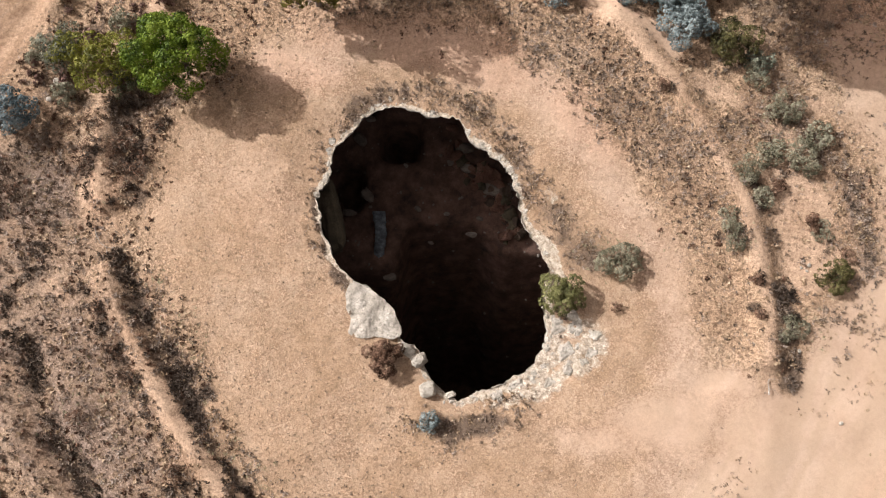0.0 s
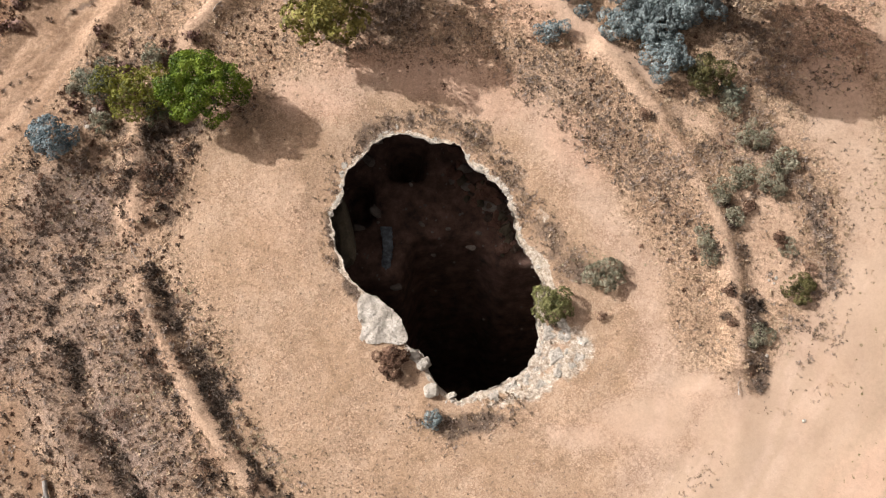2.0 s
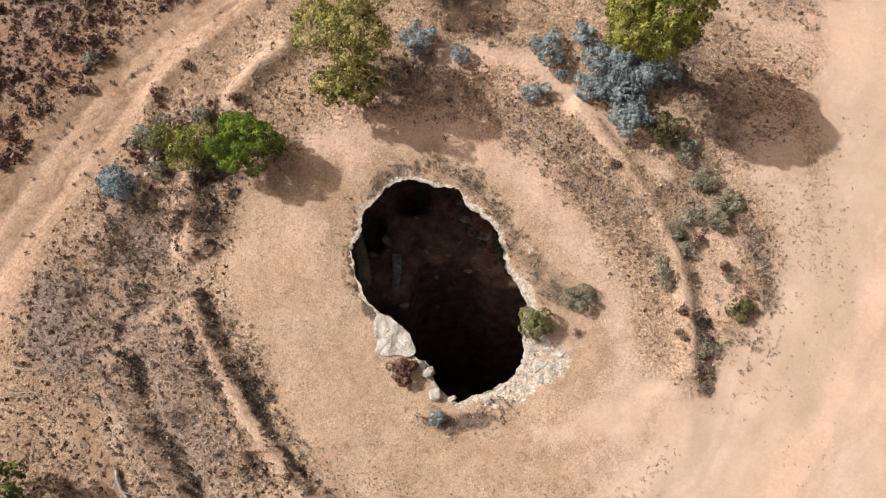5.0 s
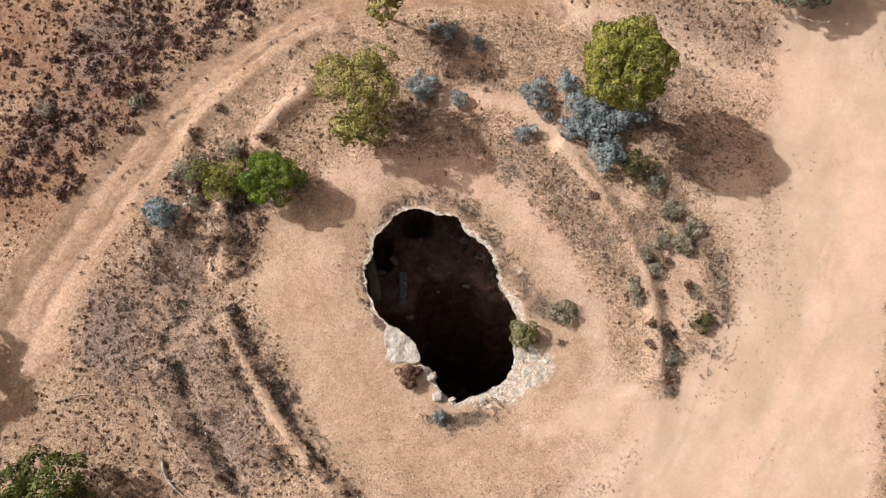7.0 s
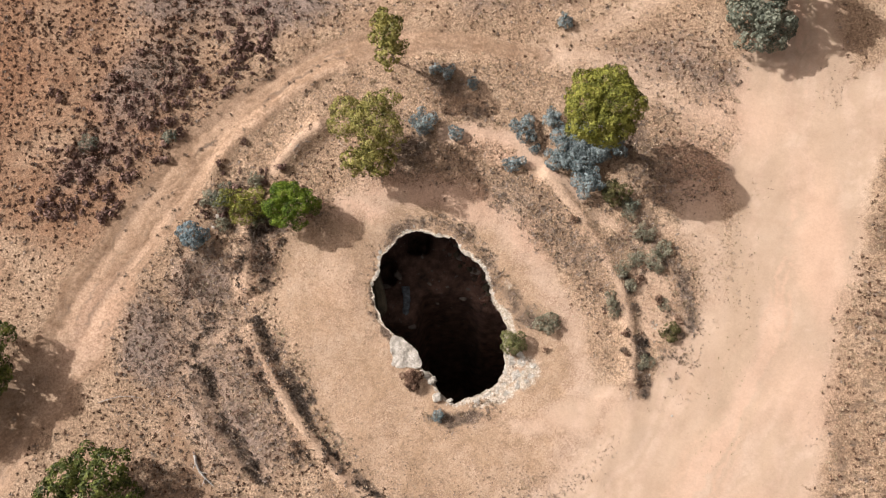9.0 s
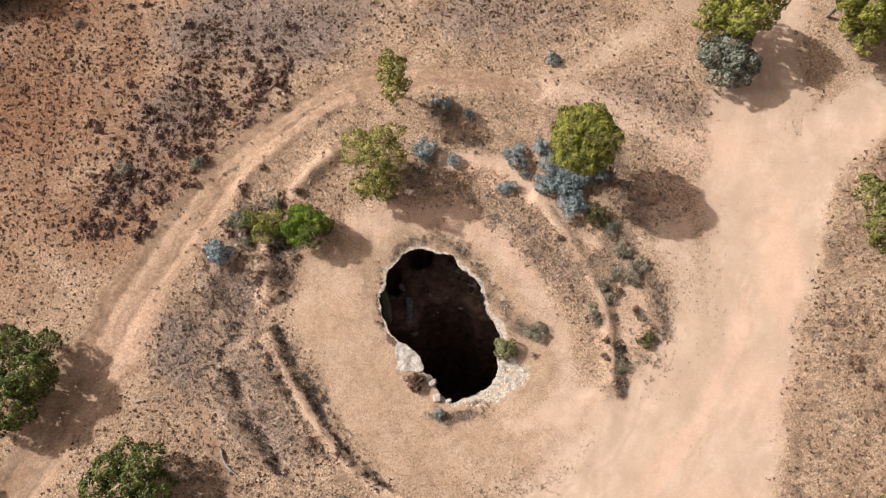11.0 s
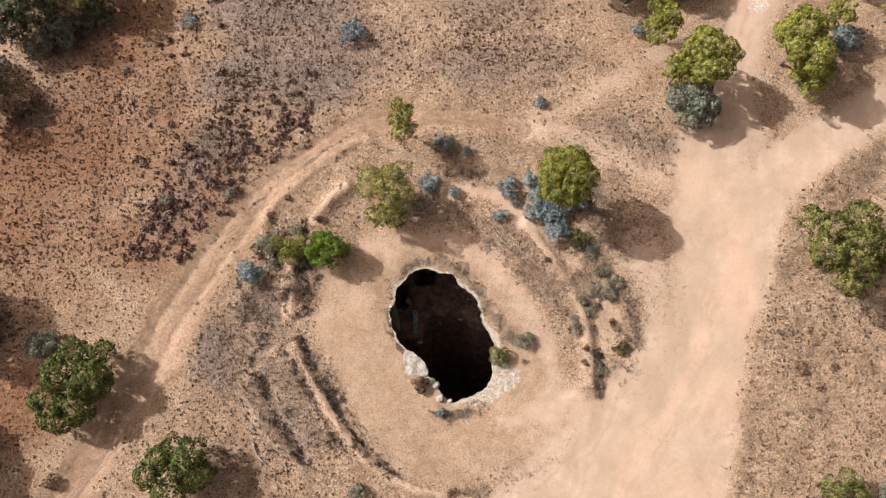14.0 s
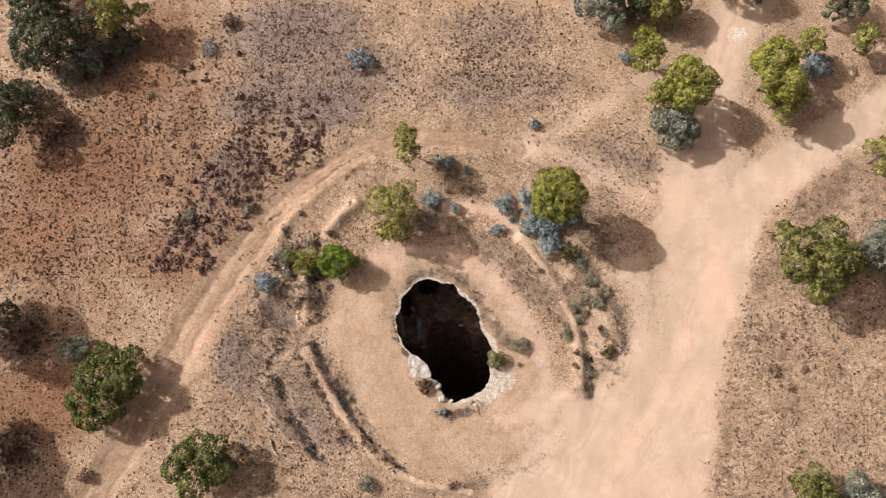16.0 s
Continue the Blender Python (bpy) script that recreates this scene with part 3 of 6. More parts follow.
SILT = [(-12.1, 4.3, 0.25, 0.7, 0, 0.9), (-11.5, 4.6, 0.35, 0.75, 0, 0.95), (-11.6, 6.8, 0.22, 0.6, 0, 0.9), (-11.9, 6.3, 0.2, 0.3, 0, 0.7), (11.9, 3.9, 0.65, 0.8, 0, 0.9), (11.8, 2.6, 0.6, 0.8, 0, 0.9), (10.9, 6.5, 0.45, 0.3, 0, 0.8), (8.0, 7.1, 0.35, 0.3, 0, 0.8), (12.8, 7.4, 0.8, 0.5, 0, 0.7), (10.1, 2.0, 0.4, 0.4, 0, 0.7), (9.3, 7.9, 1.2, 0.5, -25, 0.8), (-12.9, 1.2, 0.5, 0.4, 30, 0.7), (-12.4, 0.8, 0.4, 0.4, 0, 0.6)]
FUZZ = [(9.7, 6.6, 0.7, 0.5, 0, 0.9), (10.5, 6.4, 0.8, 0.4, 0, 0.8), (11.3, 7.1, 0.5, 0.5, 0, 0.9), (12.0, 7.8, 0.5, 0.6, 0, 0.8), (12.2, 6.6, 0.7, 0.6, 0, 0.9), (12.1, 5.5, 0.6, 0.7, 0, 1.0), (11.0, 5.8, 0.5, 0.4, 0, 0.8), (11.3, 4.9, 0.5, 0.3, 0, 0.8), (9.5, 3.5, 0.5, 0.5, 0, 0.9), (9.7, 2.8, 0.5, 0.5, 0, 0.9), (7.9, 6.6, 0.9, 0.5, -30, 0.8), (8.5, 5.6, 0.7, 0.4, -50, 0.7), (12.6, 2.9, 0.4, 0.6, 0, 0.9), (13.4, 4.6, 0.4, 0.9, 10, 1.0), (13.8, 3.2, 0.35, 0.8, 10, 1.0), (13.9, 1.9, 0.4, 0.6, 0, 0.9), (13.3, 1.3, 0.5, 0.3, 0, 0.8), (12.8, 0.1, 0.9, 0.5, 0, 0.7), (12.5, -0.9, 0.6, 0.5, 0, 0.6), (13.0, 9.6, 1.4, 0.9, -40, 0.8), (14.2, 9.4, 1.2, 0.8, 0, 0.7), (-13.5, 5.6, 0.9, 1.2, 0, 0.8), (-13.7, 4.2, 0.9, 1.0, 0, 0.8), (-12.9, 7.2, 0.8, 0.8, 0, 0.7), (0.2, 7.8, 0.8, 0.4, -20, 0.9), (1.4, 7.4, 0.8, 0.5, -40, 1.0), (2.4, 6.0, 0.6, 0.5, -50, 0.8), (3.0, 4.6, 0.5, 0.6, -60, 0.7), (4.6, 2.6, 0.7, 0.6, 0, 0.8), (4.0, 3.4, 0.6, 0.4, -50, 0.6)]
PAN = [(7.2, -3.1, 2.6, 1.3, 15, 1.0), (9.0, -2.2, 1.5, 0.8, -10, 1.0), (5.0, -3.9, 2.0, 0.9, 10, 0.8)]
EDGE_DUSK = [(11.0, -2.4), (10.6, -3.3), (9.9, -4.5), (9.1, -5.5), (7.9, -6.9)]
KHAKI = [(14.6, 7.0), (14.9, 4.3), (14.6, 0.3), (13.8, -3.2), (12.1, -6.2), (10.3, -8.7), (8.9, -10.4)]
KHAKI_WIDE = [(15.6, 11.5), (16.4, 8.5), (16.8, 5.5), (16.7, 2.5), (16.3, 0.0), (15.6, -2.5), (14.4, -5.0)]
KHAKI_B = [(16.0, 0.7), (15.6, -1.9), (14.2, -4.5), (13.0, -6.2), (11.6, -8.3)]
KHAKI_C = [(19.5, 6.3), (18.9, 5.0), (18.4, 3.8)]
LIGHT_LANE = [(18.8, 2.9), (17.2, -0.6), (15.3, -3.7), (13.9, -6.2), (12.4, -9.6)]
PINK = [(0.0, 9.5, 4.0, 1.3, -15, 0.9), (-3.5, 10.4, 2.2, 1.2, 0, 0.8), (2.5, 12.6, 2.6, 1.2, -20, 0.8), (5.6, 11.2, 1.6, 0.6, -45, 0.9), (14.8, 11.0, 2.6, 3.0, 0, 0.8), (17.5, 14.0, 4.0, 2.5, 0, 0.6), (4.8, 6.8, 2.2, 1.0, -45, 0.7), (-11.5, 5.0, 1.0, 2.5, 0, 0.6), (-6.3, 4.0, 2.0, 3.0, 0, 0.35), (-9.5, -1.6, 1.0, 4.0, 35, 0.5), (-20.5, 2.0, 2.0, 4.0, -30, 0.6), (21.7, 6.1, 1.6, 5, 0, 0.9), (19.8, -1.9, 3, 3, 40, 0.6), (16.8, -8.8, 4, 2, 0, 0.6), (27.9, 15.0, 3, 1.6, 30, 0.5), (6.0, -3.6, 3, 1.2, 0, 0.4), (8.5, -2.6, 1.6, 1, 0, 0.4), (-5.2, 8.5, 2, 1, 0, 0.7), (21.3, 10.2, 2, 3, 0, 0.5)]
SPARSE = [(16.5, 5.6, 1.3, 3.6, 0, 0.7), (12.3, -2.6, 1.4, 0.5, 10, 0.7), (23.8, 15.9, 1.6, 2.2, 0, 0.55), (18.5, 9.8, 0.8, 1.4, 0, 0.3), (21.1, -5.4, 1.2, 5, 0, 0.45), (4.6, -7.9, 3.4, 1.2, 20, 0.8), (24.6, 8.4, 0.6, 2, 0, 0.4), (15.0, 2.9, 0.6, 2, 0, 0.4), (12.7, 2.5, 1.4, 2.6, 0, 0.8), (14.7, 10.7, 1.5, 1.5, 0, 0.6), (10.2, 16.5, 2, 1.2, 0, 0.6), (5.1, 17.0, 3, 1, 0, 0.4), (-10.4, -1.4, 1.2, 3, -60, 0.4)]
BAND_E = [(12.2, 5.9), (13.2, 5.0), (13.9, 3.9), (14.2, 2.5), (14.2, 1.1), (13.8, -0.5)]
BAND_S = [(9.1, -4.7), (7.5, -6.2), (6.0, -7.3), (3.8, -8.2), (1.4, -8.8)]
PATH_SW = [(-15.7, -3.2), (-14.4, -5.1), (-13.3, -7.0), (-12.3, -10.0)]
CREST_W = [(-15.2, -1.4), (-14.0, -2.7), (-12.8, -4.7), (-10.9, -6.6), (-9.3, -8.3)]
RIM_W = [(-4.0, 5.7), (-4.3, 4.6), (-4.4, 3.5), (-4.3, 2.7), (-3.9, 1.9), (-3.4, 1.1)]
RIM_N = [(-3.5, 6.3), (-3.2, 6.8), (-2.7, 7.3), (-2.0, 7.7)]
RIM_NE = [(-0.6, 7.9), (0.2, 7.6), (1.1, 7.0), (1.7, 6.3), (2.2, 5.3), (2.8, 4.1)]
RIM_S = [(-0.7, -3.1), (0.1, -3.3), (1.0, -3.3), (1.9, -3.0), (2.8, -2.4)]
SCRUB_LINE = [(-11.7, 1.1), (-11.0, -0.3), (-10.3, -1.7), (-9.1, -3.1), (-8.1, -4.6), (-7.1, -6.0)]
SHOULDER_E = [(14.6, 9.0), (15.1, 7.0), (15.6, 5.1), (15.6, 3.4), (15.3, 1.8), (14.7, -0.0), (13.7, -1.3)]
WEDGE = [(1.3, 11.1), (5.2, 10.8), (6.5, 8.9), (7.6, 7.3), (8.7, 5.9), (9.5, 3.6), (9.6, 2.4), (8.7, 3.2), (7.5, 4.9), (5.6, 6.1), (4.1, 7.5), (2.2, 9.2)]


def wild(z):
    """Ground that nobody drives or walks on."""
    return np.clip((1 - z["road"]) * (1 - z["track"]) * (1 - z["trodden"]) * (1 - z["pale"]) * (1 - z["lime"]), 0, 1)


def zones(x, y):
    """What covers the ground at a place: shares of each kind of soil and cover."""
    wob = 0.5 * fbm(x, y, 2.2, 11)
    xx, yy = x + wob, y + 0.5 * fbm(x, y, 2.2, 23)
    s = from_rim(x, y)
    z = {}
    loop_d, loop_u = along(xx, yy, LOOP)
    lanes = np.exp(-(((loop_d - 0.75) / 0.42) ** 2))
    loop = 1 - step(-0.3, 0.4, loop_d - np.interp(loop_u, range(len(LOOP_HALF)), LOOP_HALF))
    road = np.maximum.reduce([
        strip(xx, yy, ROAD, ROAD_HALF, 0.9), strip(xx, yy, SPUR, SPUR_HALF, 0.7), 0.55 * strip(xx, yy, LINK, 0.9, 0.9),
        0.5 * strip(xx, yy, TRACE, 0.7, 0.5), 0.25 * loop * lanes, 0.8 * strip(xx, yy, SAND_PATH, 0.5, 0.35), 0.85 * strip(xx, yy, SHOULDER_E, 1.2, 0.6), 0.35 * strip(xx, yy, EXIT_WEST, 1.4, 0.6), blots(xx, yy, PAN)])
    road_d, _ = along(xx, yy, ROAD)
    z["rut"] = np.clip(np.exp(-(((loop_d - 0.75) / 0.3) ** 2)) * (0.6 + 0.5 * fbm(x, y, 2.5, 39)) + 0.9 * loop * step(0.0, 0.35, fbm(loop_d * 5.5, loop_u * 0.7, 1.0, 43, 3)) + 0.35 * np.exp(-(((road_d - 0.85) / 0.3) ** 2)), 0, 1)
    ring = field(xx, yy, RING, 0.7)
    z["road"] = np.clip(np.maximum(road, 0.75 * strip(xx, yy, RING_PATH, 0.9, 0.7)), 0, 1)
    z["road"] = z["road"] * (1 - 0.9 * strip(x, y, DITCH_E, DITCH_E_HALF, 0.2))
    z["track"] = np.maximum.reduce([loop, 0.8 * strip(xx, yy, PATH_SW, 0.5, 0.5), strip(xx, yy, EXIT_WEST, 1.4, 0.6), 0.75 * strip(x + 0.25 * wob, y, TYRE_ARC, 0.14, 0.22)])
    z["ring"] = ring * (1 - road)
    z["trodden"] = ring
    z["orange"] = blots(xx, yy, ORANGE)
    z["grey"] = np.maximum(blots(xx, yy, GREY), 0.6 * strip(xx, yy, VEG_E, 0.5, 0.4))
    rim_litter = (1 - step(0.5, 1.3, s)) * np.clip(0.25 + 0.9 * fbm(x, y, 2.6, 31), 0, 1) * 0.85
    fringe = np.maximum.reduce([strip(x + 0.4 * wob, y, RIM_W, 0.28, 0.35), 0.95 * strip(x + 0.4 * wob, y, RIM_N, 0.3, 0.4), 0.8 * strip(xx, yy, RIM_NE, 0.5, 0.5), 0.85 * strip(xx, yy, RIM_S, 0.5, 0.5)]) * np.clip(0.75 + 0.6 * fbm(x, y, 0.8, 69), 0, 1)
    z["fringe"] = fringe
    ditch = np.maximum.reduce([strip(x + 0.4 * wob, y, DITCH_SW, DITCH_SW_HALF, 0.3), strip(x + 0.6 * wob, y, DITCH_E, DITCH_E_HALF, 0.3), 0.95 * strip(x + 0.5 * wob, y, DITCH_W, 0.4, 0.25), 0.62 * strip(x + 0.6 * wob, y, SCRUB_LINE, 0.25, 0.25)]) * np.clip(0.8 + 0.8 * fbm(x, y, 0.9, 33), 0.1, 1)
    ditch = np.maximum(ditch, blots(x + 0.3 * wob, y, HOLLOWS) * np.clip(0.95 + 0.5 * fbm(x, y, 0.5, 37), 0, 1))
    z["ditch"] = ditch
    # real litter, plus the tree shade painted through its patches
    z["litter"] = np.clip(np.maximum.reduce([blots(xx, yy, LITTER_AND_SHADE), ditch, 0.7 * rim_litter, 0.3 * fringe, 0.5 * blots(xx, yy, HEATH_AND_SHADE) * np.clip(0.6 + 0.9 * fbm(x, y, 1.4, 35), 0, 1), 0.16 * field(xx, yy, WEDGE, 0.5)]), 0, 1)
    z["pale"] = np.maximum.reduce([np.clip(0.95 + 0.35 * fbm(x, y, 1.1, 45), 0, 1) * strip(x + 0.15 * wob, y, CREST_SW, CREST_SW_HALF, 0.14), np.clip(1.0 + 0.35 * fbm(x, y, 1.3, 47), 0, 1) * strip(x + 0.25 * wob, y, CREST_E, CREST_E_HALF, 0.2),
                                   0.85 * strip(xx, yy, BANK_E, 0.75, 0.5), 0.5 * strip(x, y, CREST_N, 0.16, 0.22), 1.0 * strip(x + 0.3 * wob, y, BANK_NW, 0.34, 0.25),
                                   0.6 * strip(x + 0.5 * wob, y, BANK_W, 0.22, 0.2), 0.5 * strip(x + 0.6 * wob, y, PATH_W, 0.16, 0.3), 0.6 * strip(xx, yy, BANK_SW, 0.22, 0.25), 0.4 * strip(xx, yy, CREST_W, 0.2, 0.25), 0.45 * strip(x, y, TRACE_NW, 0.2, 0.2), blots(x + 0.3 * wob, y, SILT)])
    z["fuzz"] = np.maximum(blots(x + 0.4 * wob, y, FUZZ), 0.75 * strip(x + 0.5 * wob, y, VERGE, 0.3, 0.5))
    a = np.arctan2(y - HOLE[1], x - HOLE[0])
    south_east = np.exp(-(((a + 0.8) / 0.6) ** 2)) + 0.5 * np.exp(-(((a + 0.1) / 0.3) ** 2))
    z["lime"] = np.clip(1 - step(-0.02, 0.20, s - 0.42 * south_east - 0.16 * np.exp(-(((a - 0.45) / 0.5) ** 2)) - 0.2 * fbm(x, y, 0.7, 41)), 0, 1)
    z["lime"] = np.maximum(z["lime"], np.maximum(blots(xx, yy, CONCRETE), blots(x, y, LIME_SPOTS) * np.clip(0.75 + 0.7 * fbm(x, y, 0.6, 49), 0, 1)))
    z["wedge"] = field(xx, yy, WEDGE, 0.4)
    z["heath"] = blots(xx, yy, HEATH_AND_SHADE)
    z["herbs"] = blots(xx, yy, HERBS)
    z["verge"] = strip(xx, yy, VERGE, 0.45, 0.4)
    z["slope"] = field(xx, yy, SLOPE_NW, 0.5)
    z["rim"] = s
    lanes = fbm(road_d * 1.6 + 40, 0.12 * y + 0.05 * x, 1.0, 57, 3)
    z["khaki"] = np.clip(np.maximum.reduce([0.95 * strip(xx, yy, KHAKI_WIDE, 1.1, 0.9), 0.5 * strip(xx, yy, KHAKI, 0.8, 0.9), 0.7 * strip(xx, yy, KHAKI_B, 0.4, 0.5), 0.8 * strip(x, y, KHAKI_C, 0.2, 0.3), 0.65 * strip(x + 0.3 * wob, y, EDGE_DUSK, 0.3, 0.35), road * step(0.0, 0.4, lanes) * 0.55, road * step(0.08, 0.3, fbm(road_d * 4.2 + 11, 0.22 * y + 0.1 * x, 1.0, 59, 3)) * 0.6]) - 0.8 * strip(xx, yy, LIGHT_LANE, 0.4, 0.5), 0, 1) * step(0.3, 0.7, road)
    z["pink"] = np.maximum(blots(xx, yy, PINK), np.maximum(0.6 * strip(xx, yy, LIGHT_LANE, 0.5, 0.5), 0.75 * strip(xx, yy, ROAD, 1.3, 1.0) * step(-0.15, 0.25, fbm(road_d * 2.6 + 71, 0.15 * y + 0.07 * x, 1.0, 61, 3))))
    z["sparse"] = blots(xx, yy, SPARSE)
    z["east"] = wild(z) * step(17, 21, x) * (1 - step(14, 17, y))
    clumps = z["east"] * step(0.02, 0.3, fbm(x, y, 0.36, 59, 3)) * 0.5
    z["band"] = np.maximum(strip(x + 0.5 * wob, y, BAND_E, 0.4, 0.4), 0.8 * strip(x + wob, y, BAND_S, 0.35, 0.5)) * np.clip(0.7 + 0.9 * fbm(x, y, 0.8, 63), 0, 1)
    z["litter"] = np.clip(np.maximum.reduce([z["litter"], clumps, 0.42 * z["fuzz"], 0.75 * z["band"], 0.3 * z["sparse"] * step(-0.1, 0.3, fbm(x, y, 0.7, 65)), 0.55 * loop * step(0.05, 0.35, fbm(loop_d * 5 + 9, loop_u * 0.7, 1.0, 67, 3))]) * (1 - 0.75 * z["road"]), 0, 1)
    return z


def height(x, y):
    """The lie of the land, in metres."""
    h = 0.10 * fbm(x, y, 9, 51) + 0.05 * fbm(x, y, 2.0, 61, 3)

    def ridge(pts, wide, high):
        d, u = along(x, y, pts)
        return high * np.exp(-((d / wide) ** 2)) * step(0, 0.6, u) * step(0, 0.6, len(pts) - 1 - u)

    h = h + ridge(CREST_SW, 0.42, 0.24) + ridge(CREST_E, 0.6, 0.28) + ridge(CREST_N, 0.5, 0.3) + ridge(BANK_NW, 0.6, 0.45) + ridge(BANK_W, 0.5, 0.3)
    h = h - ridge(DITCH_SW, 0.5, 0.14) - ridge(DITCH_E, 0.45, 0.08) - ridge(DITCH_W, 0.5, 0.25) + ridge(EDGE_S, 0.6, 0.04) + ridge(CREST_W, 0.4, 0.2)
    d, _ = along(x, y, LOOP)
    h = h - 0.14 * np.exp(-((d / 1.4) ** 4)) - 0.05 * np.exp(-(((d - 0.75) / 0.25) ** 2))
    h = h * step(0.0, 1.6, from_rim(x, y)) - 0.12 * (1 - step(0.0, 1.5, from_rim(x, y)))
    far = step(60, 400, np.hypot(x, y))
    return h * (1 - far)


def land(x, y):
    return float(height(np.array([float(x)]), np.array([float(y)]))[0])


# ---- ground ----
def build_ground():
    around = 1040
    steps, s, d = [0.0], 0.0, 0.06
    while s < 900:
        s += d
        steps.append(s)
        d = min(d * 1.03, 0.14 if s < 14 else 0.28) if s < 50 else d * 1.25
    a = np.linspace(0, 2 * math.pi, around, endpoint=False)
    r = rim_radius(a)[None, :] + np.array(steps)[:, None]
    x, y = HOLE[0] + r * np.cos(a), HOLE[1] + r * np.sin(a)
    x, y = x.ravel(), y.ravel()
    z = height(x, y)
    rings = len(steps)
    i, j = np.meshgrid(np.arange(rings - 1), np.arange(around), indexing="ij")
    k = (j + 1) % around
    faces = np.stack([i * around + j, (i + 1) * around + j, (i + 1) * around + k, i * around + k], -1).reshape(-1, 4)
    me = mesh_of("ground", np.stack([x, y, z], 1), faces, ground_material(), True)
    zo = zones(x, y)
    for name, keys in (("zone_soil", ("orange", "grey", "road")), ("zone_cover", ("ring", "litter", "lime")), ("zone_more", ("pale", "track", "rut")), ("zone_drive", ("khaki", "pink", "rut"))):
        at = me.attributes.new(name, "FLOAT_COLOR", "POINT")
        at.data.foreach_set("color", np.stack([zo[keys[0]], zo[keys[1]], zo[keys[2]], np.ones_like(x)], 1).astype(np.float32).ravel())
    tagged(new("ground", me), "dry sandy ground with litter, some painted tree shade, tracks and low banks", "ground", kind="structure")


build_ground()


def build_cavern():
    """Below the limestone lip the rock draws back into a wide bell; rubble slopes down from the north."""
    around = 520
    a = np.linspace(0, 2 * math.pi, around, endpoint=False)
    levels = ((0.0, 0.0), (-0.03, -0.10), (0.02, -0.24), (0.35, -0.5), (1.0, -0.9), (2.2, -1.8), (3.4, -3.2), (4.2, -5.0), (4.6, -7.5), (4.8, -10.5), (4.8, -14.0), (4.8, -20.0))
    west = np.exp(-(((np.abs(a) - 2.75) / 0.3) ** 2)) + 0.0 * a
    verts = []
    for k, (out, z) in enumerate(levels):
        o = out * (1 - 0.8 * west * (z > -4)) + 0.06 * k * fbm(np.cos(a) * 6 + 3 * k, np.sin(a) * 6, 1.4, 71 + k)
        r = rim_radius(a) + o
        top = height(HOLE[0] + r * np.cos(a), HOLE[1] + r * np.sin(a)) - 0.004 if k == 0 else np.full(around, z) + 0.1 * fbm(np.cos(a) * 6, np.sin(a) * 6 + k, 0.8, 81)
        verts.append(np.stack([HOLE[0] + r * np.cos(a), HOLE[1] + r * np.sin(a), top], 1))
    n = len(levels)
    i, j = np.meshgrid(np.arange(n - 1), np.arange(around), indexing="ij")
    k = (j + 1) % around
    faces = np.stack([i * around + j, i * around + k, (i + 1) * around + k, (i + 1) * around + j], -1).reshape(-1, 4)
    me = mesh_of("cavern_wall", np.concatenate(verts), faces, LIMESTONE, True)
    me.materials.append(CAVE_STONE_SHADED)
    # from the undercut down, the wall's shade is put into its colour
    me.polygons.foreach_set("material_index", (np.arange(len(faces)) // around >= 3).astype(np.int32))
    wall = tagged(new("wall_cavern", me), "undercut limestone wall of the sinkhole, shade painted into the stone below the lip", "cave wall", kind="structure")
    g = np.linspace(-14, 14, 150)
    x, y = np.meshgrid(g + HOLE[0], g + HOLE[1])
    m = len(g)
    i, j = np.meshgrid(np.arange(m - 1), np.arange(m - 1), indexing="ij")
    faces = np.stack([i * m + j, i * m + j + 1, (i + 1) * m + j + 1, (i + 1) * m + j], -1).reshape(-1, 4)
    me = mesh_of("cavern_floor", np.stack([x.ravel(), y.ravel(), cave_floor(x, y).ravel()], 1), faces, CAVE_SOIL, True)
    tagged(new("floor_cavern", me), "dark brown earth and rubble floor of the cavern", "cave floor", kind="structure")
    return wall


def cave_floor(x, y):
    x, y = np.asarray(x, float), np.asarray(y, float)
    z = -4.7 + 2.0 * np.clip(y - 4.3 + 2.0 * step(-1.2, -2.2, x) + 1.2 * step(1.2, 2.6, x), -6.5, 0) + 0.15 * np.clip(y - 5, 0, 4) - 0.12 * np.clip(x, -3, 5)
    z = z + 0.22 * fbm(x, y, 1.6, 91, 5)
    return z - 2.6 * np.exp(-(((x + 1.75) / 0.7) ** 4 + ((y - 7.5) / 0.7) ** 4)) - 2.0 * np.exp(-(((x + 3.9) / 0.6) ** 4 + ((y - 5.7) / 0.9) ** 4))


cavern = build_cavern()


def rock_mesh(name, seed, material, size=(1, 1, 1), fine=3, rugged=0.28, flat=0.0):
    bm = bmesh.new()
    bmesh.ops.create_icosphere(bm, subdivisions=fine, radius=1)
    for v in bm.verts:
        p = v.co.copy()
        k = 1 + rugged * noise.noise(p * 1.3 + Vector((seed * 3.1, 0, seed))) + 0.4 * rugged * noise.noise(p * 3.4 + Vector((0, seed * 2.3, 0)))
        for axis in range(3):
            p[axis] = math.copysign(abs(p[axis]) ** 0.72, p[axis])
        v.co = Vector((p.x * size[0], p.y * size[1], p.z * size[2])) * k
    me = bpy.data.meshes.new(name)
    bm.to_mesh(me)
    bm.free()
    me.materials.append(material)
    return me


